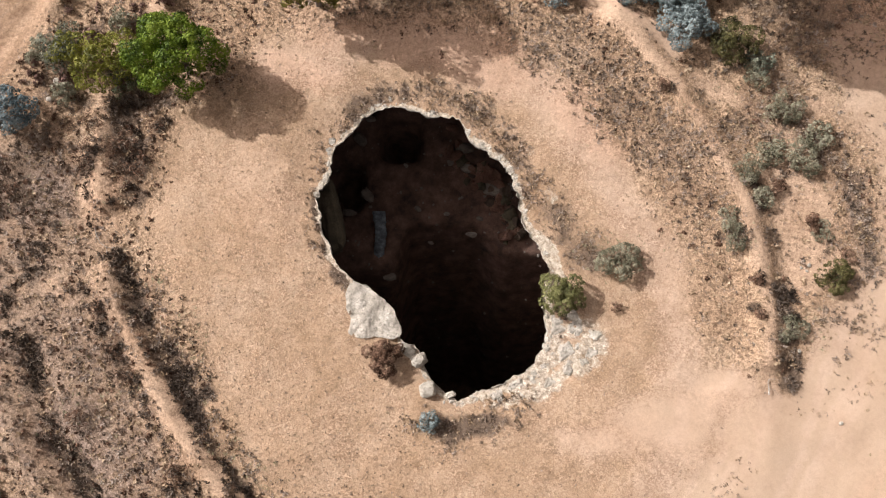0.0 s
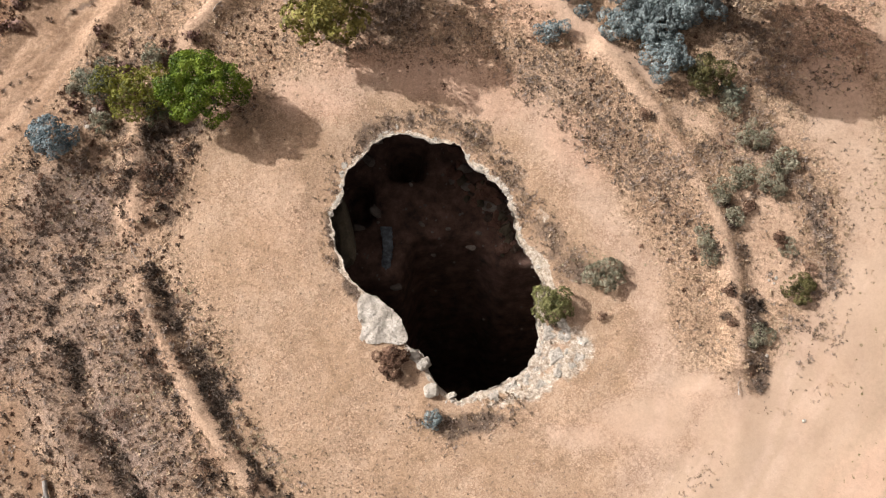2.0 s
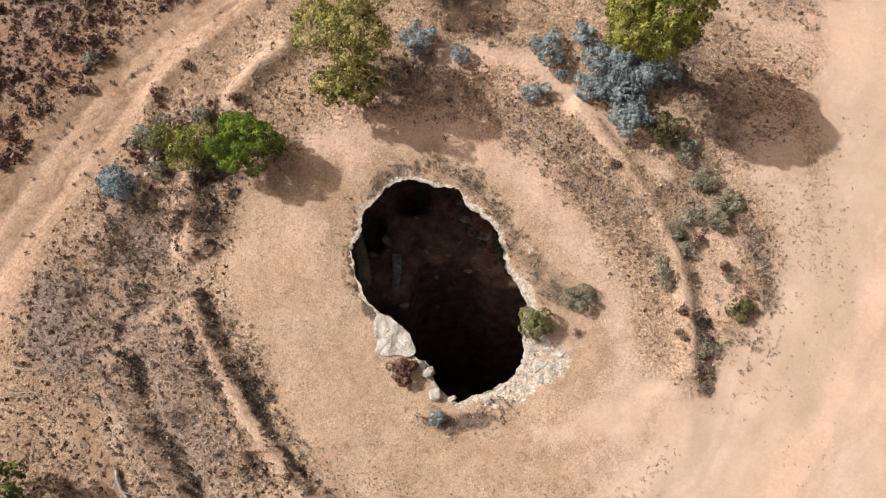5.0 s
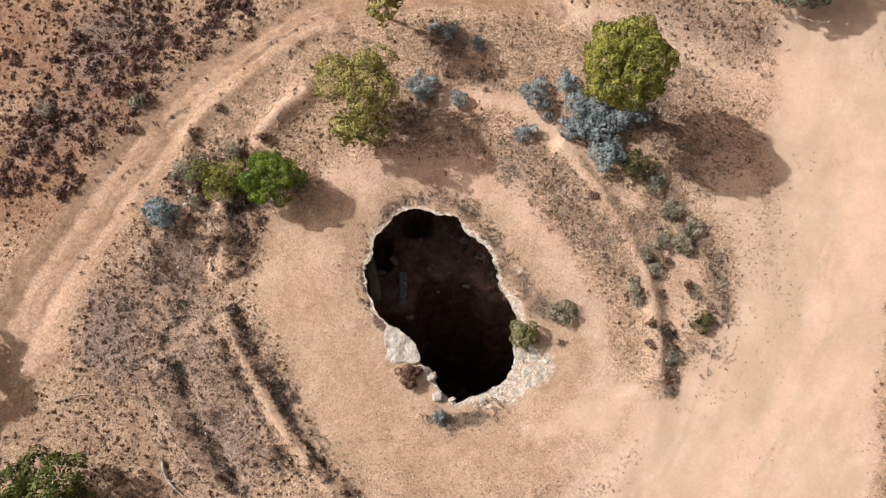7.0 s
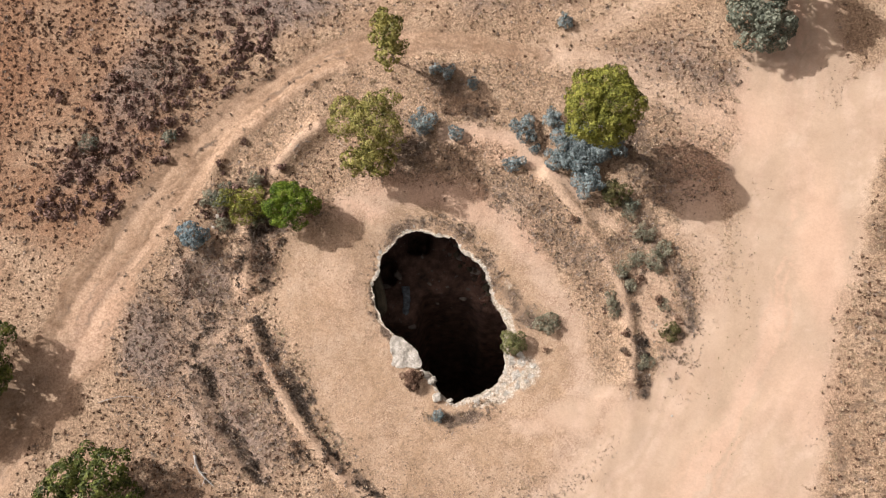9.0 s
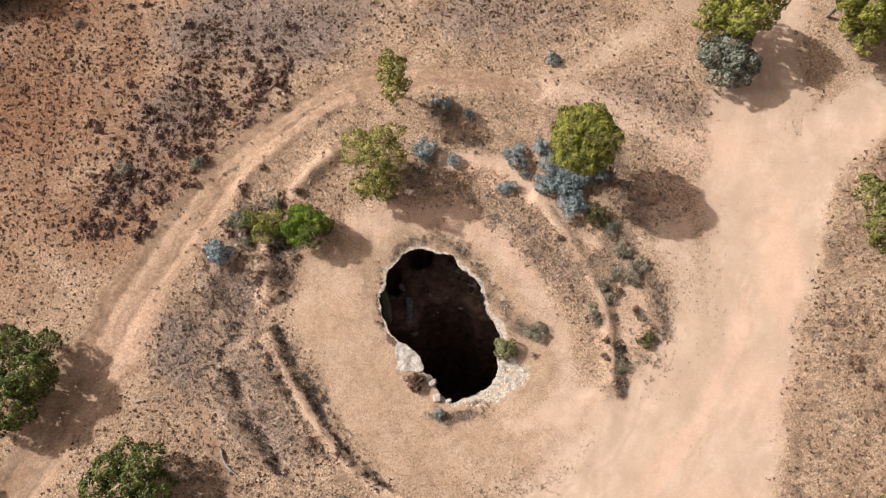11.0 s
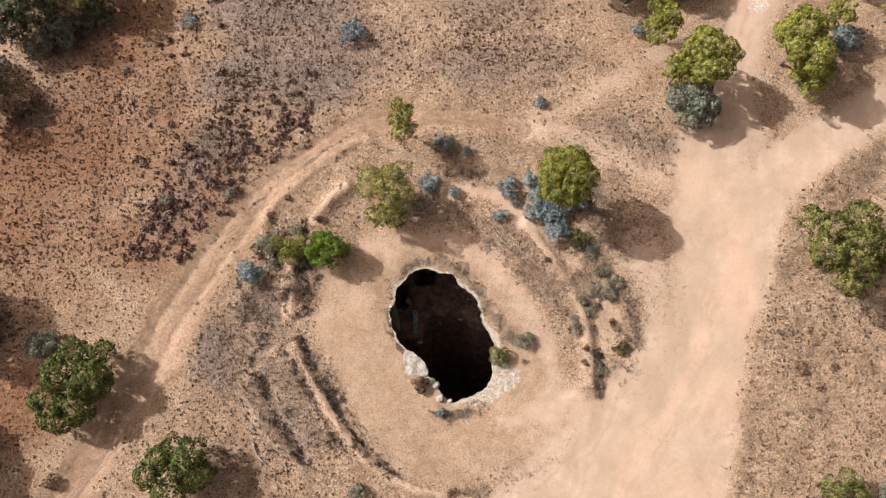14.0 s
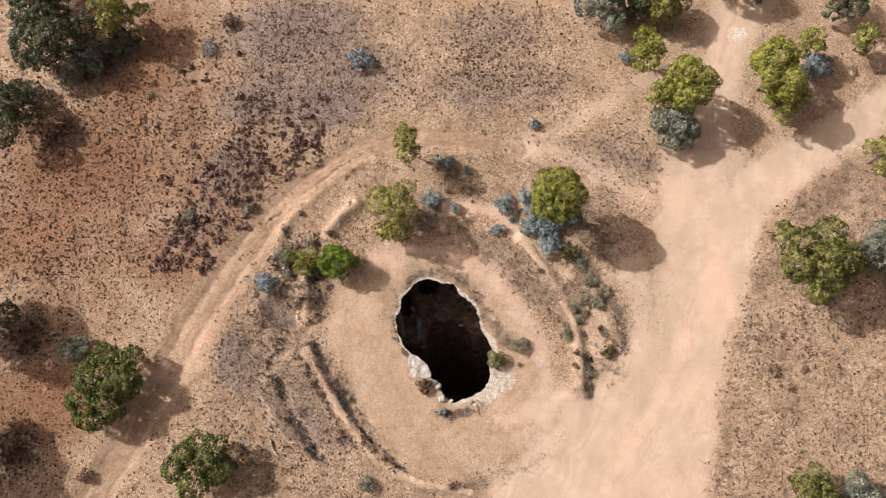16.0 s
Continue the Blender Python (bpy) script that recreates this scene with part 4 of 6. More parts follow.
# ---- trees and shrubs ----
def clump_leaves(clumps, length, width, cover, rng, hang=0.0):
    """Small diamond leaves that clothe round clumps (x, y, z, radius, and the way each one faces)."""
    c = np.asarray(clumps, float)
    count = np.maximum(8, (cover * 11.0 * c[:, 3] ** 2 / (length * width)).astype(int))
    c = np.repeat(c, count, 0)
    n = len(c)
    d = rng.normal(size=(n, 3))
    d /= np.linalg.norm(d, axis=1)[:, None]
    d += 0.65 * c[:, 4:7]
    d /= np.linalg.norm(d, axis=1)[:, None] + 1e-9
    pos = c[:, :3] + d * (c[:, 3] * (0.55 + 0.5 * rng.random(n) ** 0.5))[:, None] * np.array([1, 1, 0.85])
    nor = d + 0.35 * c[:, 4:7] + 0.36 * rng.normal(size=(n, 3))
    nor /= np.linalg.norm(nor, axis=1)[:, None]
    ax = np.cross(nor, rng.normal(size=(n, 3)))
    ax[:, 2] -= hang
    ax /= np.linalg.norm(ax, axis=1)[:, None] + 1e-9
    side = np.cross(nor, ax)
    k = (0.6 + 0.8 * rng.random(n))[:, None]
    a, b = ax * length * k, side * width * k
    verts = np.stack([pos - a * 0.5, pos + b * 0.5, pos + a * 0.5, pos - b * 0.5], 1).reshape(-1, 3)
    verts[:, 2] = np.maximum(verts[:, 2], 0.02)
    return verts, np.arange(len(verts)).reshape(-1, 4)


def tube(path, radii, sides=7):
    """A tapered stem along a path of points."""
    verts, faces = [], []
    for k, (p, r) in enumerate(zip(path, radii)):
        q = Vector(path[min(k + 1, len(path) - 1)]) - Vector(path[max(k - 1, 0)])
        u = q.orthogonal().normalized()
        w = q.cross(u).normalized()
        for j in range(sides):
            t = 2 * math.pi * j / sides
            verts.append(tuple(Vector(p) + (u * math.cos(t) + w * math.sin(t)) * r))
        if k:
            for j in range(sides):
                faces.append(((k - 1) * sides + j, (k - 1) * sides + (j + 1) % sides, k * sides + (j + 1) % sides, k * sides + j))
    return verts, faces


def limbs(lobes, thick, rng, base_spread=0.1, fork=0.35, most=16, trunk=True):
    """A short trunk, and the limbs that leave its fork for the boughs, each as points and radii."""
    top = max(l[2] for l in lobes)
    cx, cy = np.mean([l[0] for l in lobes]) * 0.4, np.mean([l[1] for l in lobes]) * 0.4
    split = Vector((cx, cy, top * fork)) if trunk else Vector((0, 0, 0.02))
    stem = ([(0, 0, -0.15), (cx * 0.3, cy * 0.3, top * fork * 0.4), tuple(split), tuple(split * 1.12)], [thick * 1.35, thick, thick * 0.8, thick * 0.55])
    reach = []
    for l in lobes[:most]:
        end = Vector(l[:3])
        start = split + Vector((rng.normal() * base_spread, rng.normal() * base_spread, -0.1 * trunk))
        mid = start.lerp(end, 0.5) + Vector((rng.normal() * 0.12, rng.normal() * 0.12, 0.1 + 0.1 * rng.random())) * top * 0.25
        reach.append(([tuple(start), tuple(start.lerp(mid, 0.6)), tuple(mid), tuple(end)], [thick * 0.5, thick * 0.36, thick * 0.26, thick * 0.08]))
    return stem, reach


def crown_lobes(r, high, n, rng, wide=1.0, low=0.1, even=0.0):
    """Rounded boughs of uneven reach that fill an egg from near the ground to the given height."""
    lobes = []
    mid, half = high * (0.5 + low / 2), high * (0.5 - low / 2)
    for k in range(n):
        z = 0.95 - 1.45 * (k + 0.5) / n + rng.normal() * 0.08
        ring = math.sqrt(max(0.05, 1 - z * z))
        t = k * 2.39996 + rng.normal() * 0.45
        q = r * rng.uniform(0.25, 0.42)
        reach = max(0.08 * r, r * rng.uniform(0.55 + 0.39 * even, 1.24 - 0.22 * even) - q)
        lobes.append((reach * ring * math.cos(t) * wide, reach * ring * math.sin(t), max(q * 0.5, mid + z * (half - 0.6 * q)), q))
    return lobes


def crown_clumps(lobes, size, rng, gap=0.12, apart=1.25):
    """Rounded leaf clumps over the boughs, a clump's width apart, with some left out so that the crown has gaps."""
    lobes = np.asarray(lobes, float)
    found = []
    for k, (x, y, z, q) in enumerate(lobes):
        n = max(6, int(14 * (q / size) ** 2))
        d = rng.normal(size=(n, 3))
        d /= np.linalg.norm(d, axis=1)[:, None]
        d[:, 2] = np.where(d[:, 2] < -0.35, -d[:, 2], d[:, 2])
        p = lobes[k, :3] + d * q * rng.uniform(0.8, 1.08, (n, 1)) * np.array([1, 1, 0.85])
        far = np.linalg.norm(p[:, None] - lobes[None, :, :3], axis=2) / lobes[:, 3]
        far[:, k] = 9
        found.append(np.concatenate([p, d], 1)[far.min(1) > 0.72])
    found = np.concatenate(found)
    rng.shuffle(found)
    kept = np.zeros((0, 3))
    clumps = []
    for p in found:
        s = size * rng.uniform(0.62, 1.3)
        if len(kept) and np.min(np.sum((kept - p[:3]) ** 2, 1)) < (apart * s) ** 2:
            continue
        kept = np.concatenate([kept, p[None, :3]])
        if rng.random() > gap:
            clumps.append((p[0], p[1], max(s * 0.4, p[2]), s, p[3], p[4], p[5]))
    return clumps


def tree(x, y, r, high, kind, seed, label, wide=1.0, turn=0, n=None, group="trees round the sinkhole", cover=1.0, low=0.1, gap=0.14, fine=False, even=0.0, clump=None, leaf=(0.105, 0.062)):
    rng = np.random.default_rng(seed)
    lobes = crown_lobes(r * 1.06, high, n or int(6 + 2.6 * r), rng, wide, low, even)
    clumps = crown_clumps(lobes, clump or (0.25 if fine else 0.27 + 0.02 * r), rng, 0.5 * gap, 0.84 if gap < 0.05 else 1.0)
    t = root("tree", pose(x, y, land(x, y), 0, 0, turn), label, "tree", group)
    stem, reach = limbs(lobes, 0.05 + 0.03 * r, rng)
    trunk = child("trunk", mesh_of("trunk", *tube(*stem, 8), BARK, True), t, "pale grey-brown bark")
    for bough in reach:
        child("limb", mesh_of("limb", *tube(*bough, 6), BARK, True), trunk)
    v, f = clump_leaves(clumps, *leaf, 0.6 * cover, rng, 0.3) if fine else clump_leaves(clumps, 0.165, 0.105, 0.95 * cover, rng, 0.3)
    child("crown", mesh_of("crown", v, f, LEAF[kind]), t)
    return t


def shrub(x, y, r, high, kind, seed, label, name="shrub", group="shrubs on the dry ground", leaf=(0.06, 0.036), cover=1.0, n=None, wide=1.0, gap=None, clump=None):
    rng = np.random.default_rng(seed)
    lobes = crown_lobes(r, high, n or int(8 + 5 * r), rng, wide, 0.0)
    full = kind in ("blue", "silver", "brown") and cover >= 1
    clumps = crown_clumps(lobes, clump or min(0.13, 0.06 + 0.08 * r), rng, (0.03 if full else 0.1) if gap is None else gap, 1.12)
    t = root(name, pose(x, y, land(x, y), 0, 0, rng.uniform(0, 360)), label, "shrub", group)
    verts, faces = [], []
    for path, radii in limbs(lobes, 0.02 + 0.012 * r, rng, 0.06, 0.2, 14, False)[1]:
        v, f = tube(path, radii, 5)
        faces.extend([tuple(i + len(verts) for i in q) for q in f])
        verts.extend(v)
    child("stem", mesh_of("stem", verts, faces, BARK, True), t, "thin woody stems")
    big = 1.35 if r > 1.15 else 1.0
    v, f = clump_leaves(clumps, leaf[0] * big, leaf[1] * big, 0.8 * cover, rng)
    child("foliage", mesh_of("foliage", v, f, LEAF[kind]), t)
    return t


tree(-3.15, 17.92, 1.3, 4.8, "olive", 300, "slender young gum tree with a thin olive crown", low=0.3, wide=0.62)
tree(-4.05, 12.95, 1.95, 4.3, "olive", 301, "bushy olive gum tree with dead twigs beside a sand path", fine=True, gap=0.12, low=0.34, n=19, clump=0.3, cover=1.1)
tree(-4.4, 11.1, 1.4, 2.7, "olive", 302, "low olive regrowth at the foot of a gum tree", gap=0.16, low=0.2)
tree(8.4, 13.25, 2.02, 6.1, "yellow", 303, "tall yellow-green gum tree with a domed crown over blue-grey bushes", fine=True, gap=0.02, low=0.48, n=24, even=0.8, clump=0.27, cover=1.4)
tree(-8.79, 8.61, 1.25, 2.4, "bright", 304, "low rounded bright green tree casting a shadow on sand", cover=1.5, gap=0.0, fine=True, even=0.9, n=17, wide=1.4, clump=0.27, leaf=(0.08, 0.05))
tree(18.66, 19.78, 1.95, 2.6, "greygreen", 305, "dense dark grey-green tree beside a sandy clearing", even=0.6, n=15)
tree(19.3, 23.1, 2.2, 4.8, "yellow", 306, "bright yellow-green mallee tree with several rounded sprays", low=0.38, gap=0.25)
tree(16.1, 25.8, 1.5, 3.8, "yellow", 307, "small yellow-green mallee tree at the end of a row", low=0.3)
tree(17.4, 21.9, 1.2, 3.6, "yellow", 308, "small yellow-green mallee tree in a clump", low=0.3)
tree(26.2, 23.4, 2.5, 5.2, "yellow", 309, "large green-yellow gum tree at the track junction", turn=80, low=0.32, gap=0.2)
tree(27.4, 21.7, 1.7, 3.4, "yellow", 310, "lower half of a gum clump at the track junction", low=0.2)
tree(30.01, 26.69, 1, 3.4, "yellow", 311, "small rounded gum crown beside a larger tree")
tree(34.61, 26.92, 1.2, 3.2, "olive", 312, "olive gum tree at the edge of the scrub")
tree(28.1, 8.1, 3.1, 4.8, "mid", 313, "wide spreading olive-green mallee tree in dry grass", low=0.22, gap=0.3)
tree(34.12, 9.48, 1.9, 2.6, "greygreen", 314, "pale grey-green tree beside a mallee")
tree(-26.4, -1.1, 2.8, 2.7, "moss", 315, "wide dark green mallee tree casting a long shadow")
tree(-18.85, -6.73, 2.3, 3, "moss", 316, "dark green gum tree near a sand track")
tree(-33.37, 27.45, 3.2, 4, "dark", 317, "large dark grey-green tree in orange heath", cover=0.9)
tree(-33.99, 31.52, 2.6, 4, "dark", 318, "large dark grey-green tree at the heath's edge", cover=0.9)
tree(-27.48, 29.89, 2, 4.2, "olive", 319, "olive green tree among dark trees")
tree(-35.72, 21.38, 2.6, 3.6, "dark", 320, "dark green tree with a deep shadow in the heath")
tree(-36.78, 4.23, 3, 5, "dark", 321, "dark green tree standing west of the loop track")
tree(-36.53, -5.05, 3, 4.6, "dark", 322, "dark green tree south-west of the loop track")
tree(13.48, 30.59, 2.2, 3.2, "greygreen", 323, "grey-green tree behind the dry grass")
tree(18.44, 30.25, 2, 3.2, "olive", 324, "olive tree beside grey-green trees")
tree(16.05, 31.07, 2.2, 3.6, "dark", 325, "dark tree in a row behind the grass")
tree(24.17, 33.01, 2.4, 3.8, "olive", 326, "olive tree beside the far end of the track")
tree(33.61, 30.37, 1.6, 3, "dark", 327, "dark tree beside the far clearing")
tree(27.02, -9.18, 2, 3.6, "mid", 328, "olive-green mallee tree in dry grass")
tree(30.84, -9.02, 1.6, 2.8, "greygreen", 329, "pale grey-green bush-like tree in dry grass")
tree(34.91, 16.97, 1.5, 3.6, "olive", 330, "olive mallee tree at the edge of the side track")

shrub(-11.16, 10.39, 0.5, 0.5, "pale", 500, "pale grey-green shrub behind a bright green tree")
shrub(-13.75, 9.12, 0.6, 0.6, "pale", 501, "grey-green shrub beside the loop track")
shrub(-13.00, 7.74, 0.4, 0.4, "pale", 502, "low grey shrub on dark litter")
shrub(9.38, 9.86, 0.5, 0.31, "pale", 503, "low grey-green shrub behind saltbushes")
shrub(12.57, 6.24, 0.5, 0.25, "pale", 504, "low grey-green shrub on the eastern bank")
shrub(10.92, 5.65, 0.45, 0.25, "pale", 505, "low grey-green shrub on the eastern bank")
shrub(11.06, 4.51, 0.3, 0.25, "brown", 506, "small dry shrub on bare soil")
shrub(12.17, 3.27, 0.3, 0.25, "brown", 507, "small dry shrub on bare soil")
shrub(10.10, 1.39, 0.2, 0.2, "brown", 508, "small dry shrub beside a ditch")
shrub(10.15, 0.29, 0.18, 0.2, "brown", 509, "small dry shrub beside a ditch")
shrub(5.58, 0.56, 0.2, 0.2, "brown", 510, "very small dry shrub near the rim")
shrub(13.19, 2.14, 0.25, 0.2, "brown", 511, "very small dry shrub on bare soil")
shrub(-30.15, 26.05, 1.5, 1.6, "greygreen", 512, "dark grey-green shrub under a large tree")
shrub(-27.70, 27.87, 1.4, 1.4, "dark", 513, "dark green shrub in the shade of a large tree")
shrub(-32.05, 24.86, 1.3, 1.3, "greygreen", 514, "grey shrub under a large tree", cover=0.6)
shrub(-35.03, 23.14, 1.2, 1.2, "greygreen", 515, "pale grey shrub beside a dark tree", cover=0.6)
shrub(15.39, 29.99, 1, 1.2, "greygreen", 516, "grey shrub in a row of trees")
shrub(-14.56, 6.96, 1.05, 1.0, "blue", 517, "rounded blue-grey saltbush on the bank by the loop track", clump=0.15, leaf=(0.07, 0.042))
shrub(-7.25, 25.99, 1.0, 1.0, "blue", 518, "lone blue-grey saltbush in open grey heath", clump=0.16, leaf=(0.09, 0.055))
shrub(0.60, 13.19, 0.55, 0.5, "silver", 519, "small blue-grey saltbush on a sand path")
shrub(-1.35, 13.81, 0.85, 0.9, "silver", 520, "blue-grey saltbush beside an olive gum tree")
shrub(4.04, 11.38, 0.6, 0.5, "silver", 521, "small pale blue-grey saltbush on littered ground")
shrub(4.75, 13.42, 0.85, 0.8, "silver", 522, "blue-grey saltbush at the edge of a thicket")
shrub(5.31, 12.25, 0.35, 0.3, "silver", 523, "very small blue-grey saltbush beside larger ones")
shrub(6.38, 13.98, 0.7, 0.8, "silver", 524, "blue-grey saltbush in a dense thicket")
shrub(7.03, 12.63, 1.05, 1, "silver", 525, "blue-grey saltbush in a dense thicket")
shrub(8.39, 12.28, 1.1, 1.1, "silver", 526, "blue-grey saltbush under a gum tree")
shrub(6.56, 11.49, 0.75, 0.7, "silver", 527, "blue-grey saltbush at the front of a thicket")
shrub(8.07, 11.52, 0.8, 0.8, "silver", 528, "blue-grey saltbush in a dense thicket")
shrub(9.93, 12.31, 0.7, 0.8, "silver", 529, "blue-grey saltbush with bare pale twigs")
shrub(8.12, 10.11, 1, 0.9, "silver", 530, "full blue-grey saltbush at the end of a thicket")
shrub(9.84, 9.56, 0.82, 0.8, "dusky", 531, "dark green shrub beside blue-grey saltbushes")
shrub(10.86, 8.85, 0.5, 0.4, "greygreen", 532, "small grey-green shrub on the eastern bank")
shrub(7.30, 20.34, 0.5, 0.45, "silver", 533, "small blue-grey saltbush beside the loop track")
shrub(15.09, 26.17, 0.65, 0.7, "silver", 534, "blue-grey saltbush beside a yellow-green mallee")
shrub(30.80, 24.95, 1.2, 2, "silver", 535, "tall blue-grey shrub beside a gum tree")
shrub(0.15, 17.04, 0.5, 0.45, "silver", 536, "blue-grey shrub on the northern bank")
shrub(-0.56, 17.25, 0.4, 0.4, "silver", 537, "small blue-grey shrub on the northern bank")
shrub(1.60, 16.36, 0.4, 0.4, "silver", 538, "small blue-grey shrub above a sand path")
shrub(-20.46, 27.25, 0.75, 0.5, "silver", 539, "half-dead pale grey saltbush in orange heath", cover=0.5)
shrub(-21.23, 12.72, 0.6, 0.4, "greygreen", 540, "low pale grey shrub among dark tufts", cover=0.5)
shrub(-25.12, 23.19, 0.45, 0.3, "greygreen", 541, "small pale grey shrub in orange heath", cover=0.5)
shrub(-16.45, 13.08, 0.45, 0.4, "greygreen", 542, "small grey-green shrub beside the loop track")
shrub(-18.76, 29.78, 0.7, 0.7, "brown", 543, "dark dry shrub in grey heath")
shrub(-11.55, 8.75, 1.15, 1.3, "yellow", 544, "sparse yellow-green shrub beside a bright green tree", cover=0.75, gap=0.2, clump=0.15, leaf=(0.08, 0.04))
shrub(-12.75, 9.3, 0.75, 1.0, "yellow", 590, "yellow-green shrub at the edge of the loop track", cover=0.75, gap=0.2, clump=0.15, leaf=(0.08, 0.04))
shrub(-10.75, 8.2, 0.6, 0.6, "dark", 591, "dark spiky shrub in the shade of a bright green tree", cover=0.7, gap=0.3, leaf=(0.14, 0.02))
shrub(-12.99, 9.25, 0.9, 1, "greygreen", 545, "sparse grey-green shrub by the loop track", cover=0.5)
shrub(3.83, 1.01, 0.74, 0.8, "dusty", 546, "rounded olive-green shrub hanging over the rim", leaf=(0.06, 0.026), gap=0.04, cover=1.2, clump=0.1)
shrub(5.69, 2.05, 0.72, 0.5, "pale", 547, "flat pale grey-green shrub near the rim", leaf=(0.055, 0.024), cover=1.1, gap=0.05)
shrub(-1.90, -1.12, 0.6, 0.6, "brown", 548, "rounded dry brown shrub beside a limestone slab", leaf=(0.05, 0.022), cover=1.5, gap=0.0, clump=0.085)
shrub(-0.46, -3.10, 0.4, 0.4, "silver", 549, "small blue-grey shrub at the southern rim", leaf=(0.06, 0.03))
shrub(12.60, 1.51, 0.55, 0.45, "dusky", 550, "small dark olive shrub on bare bank", leaf=(0.055, 0.022), cover=1.2, gap=0.02)
shrub(11.89, 5.52, 0.65, 0.37, "pale", 551, "grey-green shrub on the eastern bank", leaf=(0.055, 0.024), cover=0.8)
shrub(10.11, 5.05, 0.5, 0.31, "pale", 552, "small grey-green shrub on a bank crest", leaf=(0.055, 0.024), cover=0.8)
shrub(10.52, 4.13, 0.42, 0.28, "pale", 553, "small grey-green shrub over a ditch", leaf=(0.055, 0.024), cover=0.8)
shrub(9.55, 2.81, 0.5, 0.25, "pale", 554, "low grey-green shrub on a bank", leaf=(0.055, 0.022), cover=0.7)
shrub(9.42, 3.44, 0.42, 0.22, "pale", 555, "low grey-green shrub on a bank", leaf=(0.055, 0.022), cover=0.7)
shrub(12.42, 2.93, 0.38, 0.22, "pale", 556, "low grey-green shrub on bare soil", leaf=(0.055, 0.022), cover=0.7)
shrub(11.21, -0.13, 0.5, 0.25, "pale", 557, "low grey-green shrub beside a ditch", leaf=(0.055, 0.022), cover=0.7)
shrub(10.55, 8.34, 0.5, 0.25, "pale", 558, "low grey-green shrub behind saltbushes", leaf=(0.055, 0.022), cover=0.7)
shrub(11.49, 7.21, 0.6, 0.31, "pale", 559, "low grey-green shrub on the eastern bank", leaf=(0.055, 0.022), cover=0.7)
shrub(7.39, 7.96, 0.3, 0.3, "brown", 560, "small dry shrub on littered ground", leaf=(0.055, 0.022), cover=0.7)
shrub(25.76, 0.02, 0.5, 0.3, "brown", 561, "flat dry brown shrub in straw grass")
shrub(26.97, -1.42, 0.3, 0.3, "brown", 562, "small dry brown shrub in straw grass")
shrub(24.46, 2.55, 0.25, 0.25, "brown", 563, "small dry brown shrub in straw grass")
shrub(28.13, 0.02, 0.3, 0.25, "brown", 564, "small dry brown shrub in straw grass")
shrub(-28.17, -8.02, 0.55, 0.5, "brown", 565, "dark dry shrub beside a sand track")
shrub(-6.34, -8.51, 0.7, 0.5, "greygreen", 566, "grey-green shrub on the southern bank")
shrub(0.27, -8.62, 0.35, 0.3, "brown", 567, "small dry shrub on the southern bank")
shrub(-29.38, 1.78, 1.2, 1.2, "greygreen", 568, "grey-green shrub beside a dark mallee")
shrub(26.75, 31.47, 0.5, 0.4, "brown", 569, "small dry shrub beside the clearing")
shrub(-12.03, 5.59, 0.5, 0.27, "brown", 570, "reddish-brown dead shrub on a low bank", cover=0.3, gap=0.3, leaf=(0.1, 0.02))
shrub(-10.89, 5.92, 0.55, 0.29, "brown", 571, "reddish-brown dead shrub on a low bank", cover=0.3, gap=0.3, leaf=(0.1, 0.02))
shrub(-11.93, 6.72, 0.4, 0.21, "brown", 572, "reddish-brown dead shrub on a low bank", cover=0.3, gap=0.3, leaf=(0.1, 0.02))
shrub(-10.22, 5.32, 0.5, 0.27, "brown", 573, "reddish-brown dead shrub on a low bank", cover=0.3, gap=0.3, leaf=(0.1, 0.02))
shrub(-10.62, 4.67, 0.4, 0.21, "brown", 574, "reddish-brown dead shrub on a low bank", cover=0.3, gap=0.3, leaf=(0.1, 0.02))
shrub(-14.95, 5.33, 0.5, 0.27, "brown", 575, "reddish-brown dead shrub on a low bank", cover=0.3, gap=0.3, leaf=(0.1, 0.02))
shrub(-15.19, 3.96, 0.5, 0.27, "brown", 576, "reddish-brown dead shrub on a low bank", cover=0.3, gap=0.3, leaf=(0.1, 0.02))
shrub(-14.42, 4.35, 0.35, 0.18, "brown", 577, "reddish-brown dead shrub on a low bank", cover=0.3, gap=0.3, leaf=(0.1, 0.02))
shrub(-9.79, 6.65, 0.35, 0.18, "brown", 578, "reddish-brown dead shrub on a low bank", cover=0.3, gap=0.3, leaf=(0.1, 0.02))
shrub(-11.15, 0.33, 0.35, 0.18, "brown", 579, "reddish-brown dead shrub on a low bank", cover=0.3, gap=0.3, leaf=(0.1, 0.02))
shrub(-10.10, -1.71, 0.35, 0.18, "brown", 580, "reddish-brown dead shrub on a low bank", cover=0.3, gap=0.3, leaf=(0.1, 0.02))
shrub(-10.61, -0.93, 0.4, 0.21, "brown", 581, "reddish-brown dead shrub on a low bank", cover=0.3, gap=0.3, leaf=(0.1, 0.02))
shrub(-11.62, -3.10, 0.4, 0.21, "brown", 582, "reddish-brown dead shrub on a low bank", cover=0.3, gap=0.3, leaf=(0.1, 0.02))
shrub(-8.41, -4.77, 0.4, 0.21, "brown", 583, "reddish-brown dead shrub on a low bank", cover=0.3, gap=0.3, leaf=(0.1, 0.02))
shrub(-6.67, -5.53, 0.3, 0.15, "brown", 584, "reddish-brown dead shrub on a low bank", cover=0.3, gap=0.3, leaf=(0.1, 0.02))
shrub(8.11, 13.10, 1, 1, "silver", 585, "blue-grey saltbush in a dense thicket")
shrub(9.00, 12.12, 0.8, 0.8, "silver", 586, "blue-grey saltbush in a dense thicket")
shrub(7.38, 11.61, 0.8, 0.7, "silver", 587, "blue-grey saltbush in a dense thicket")
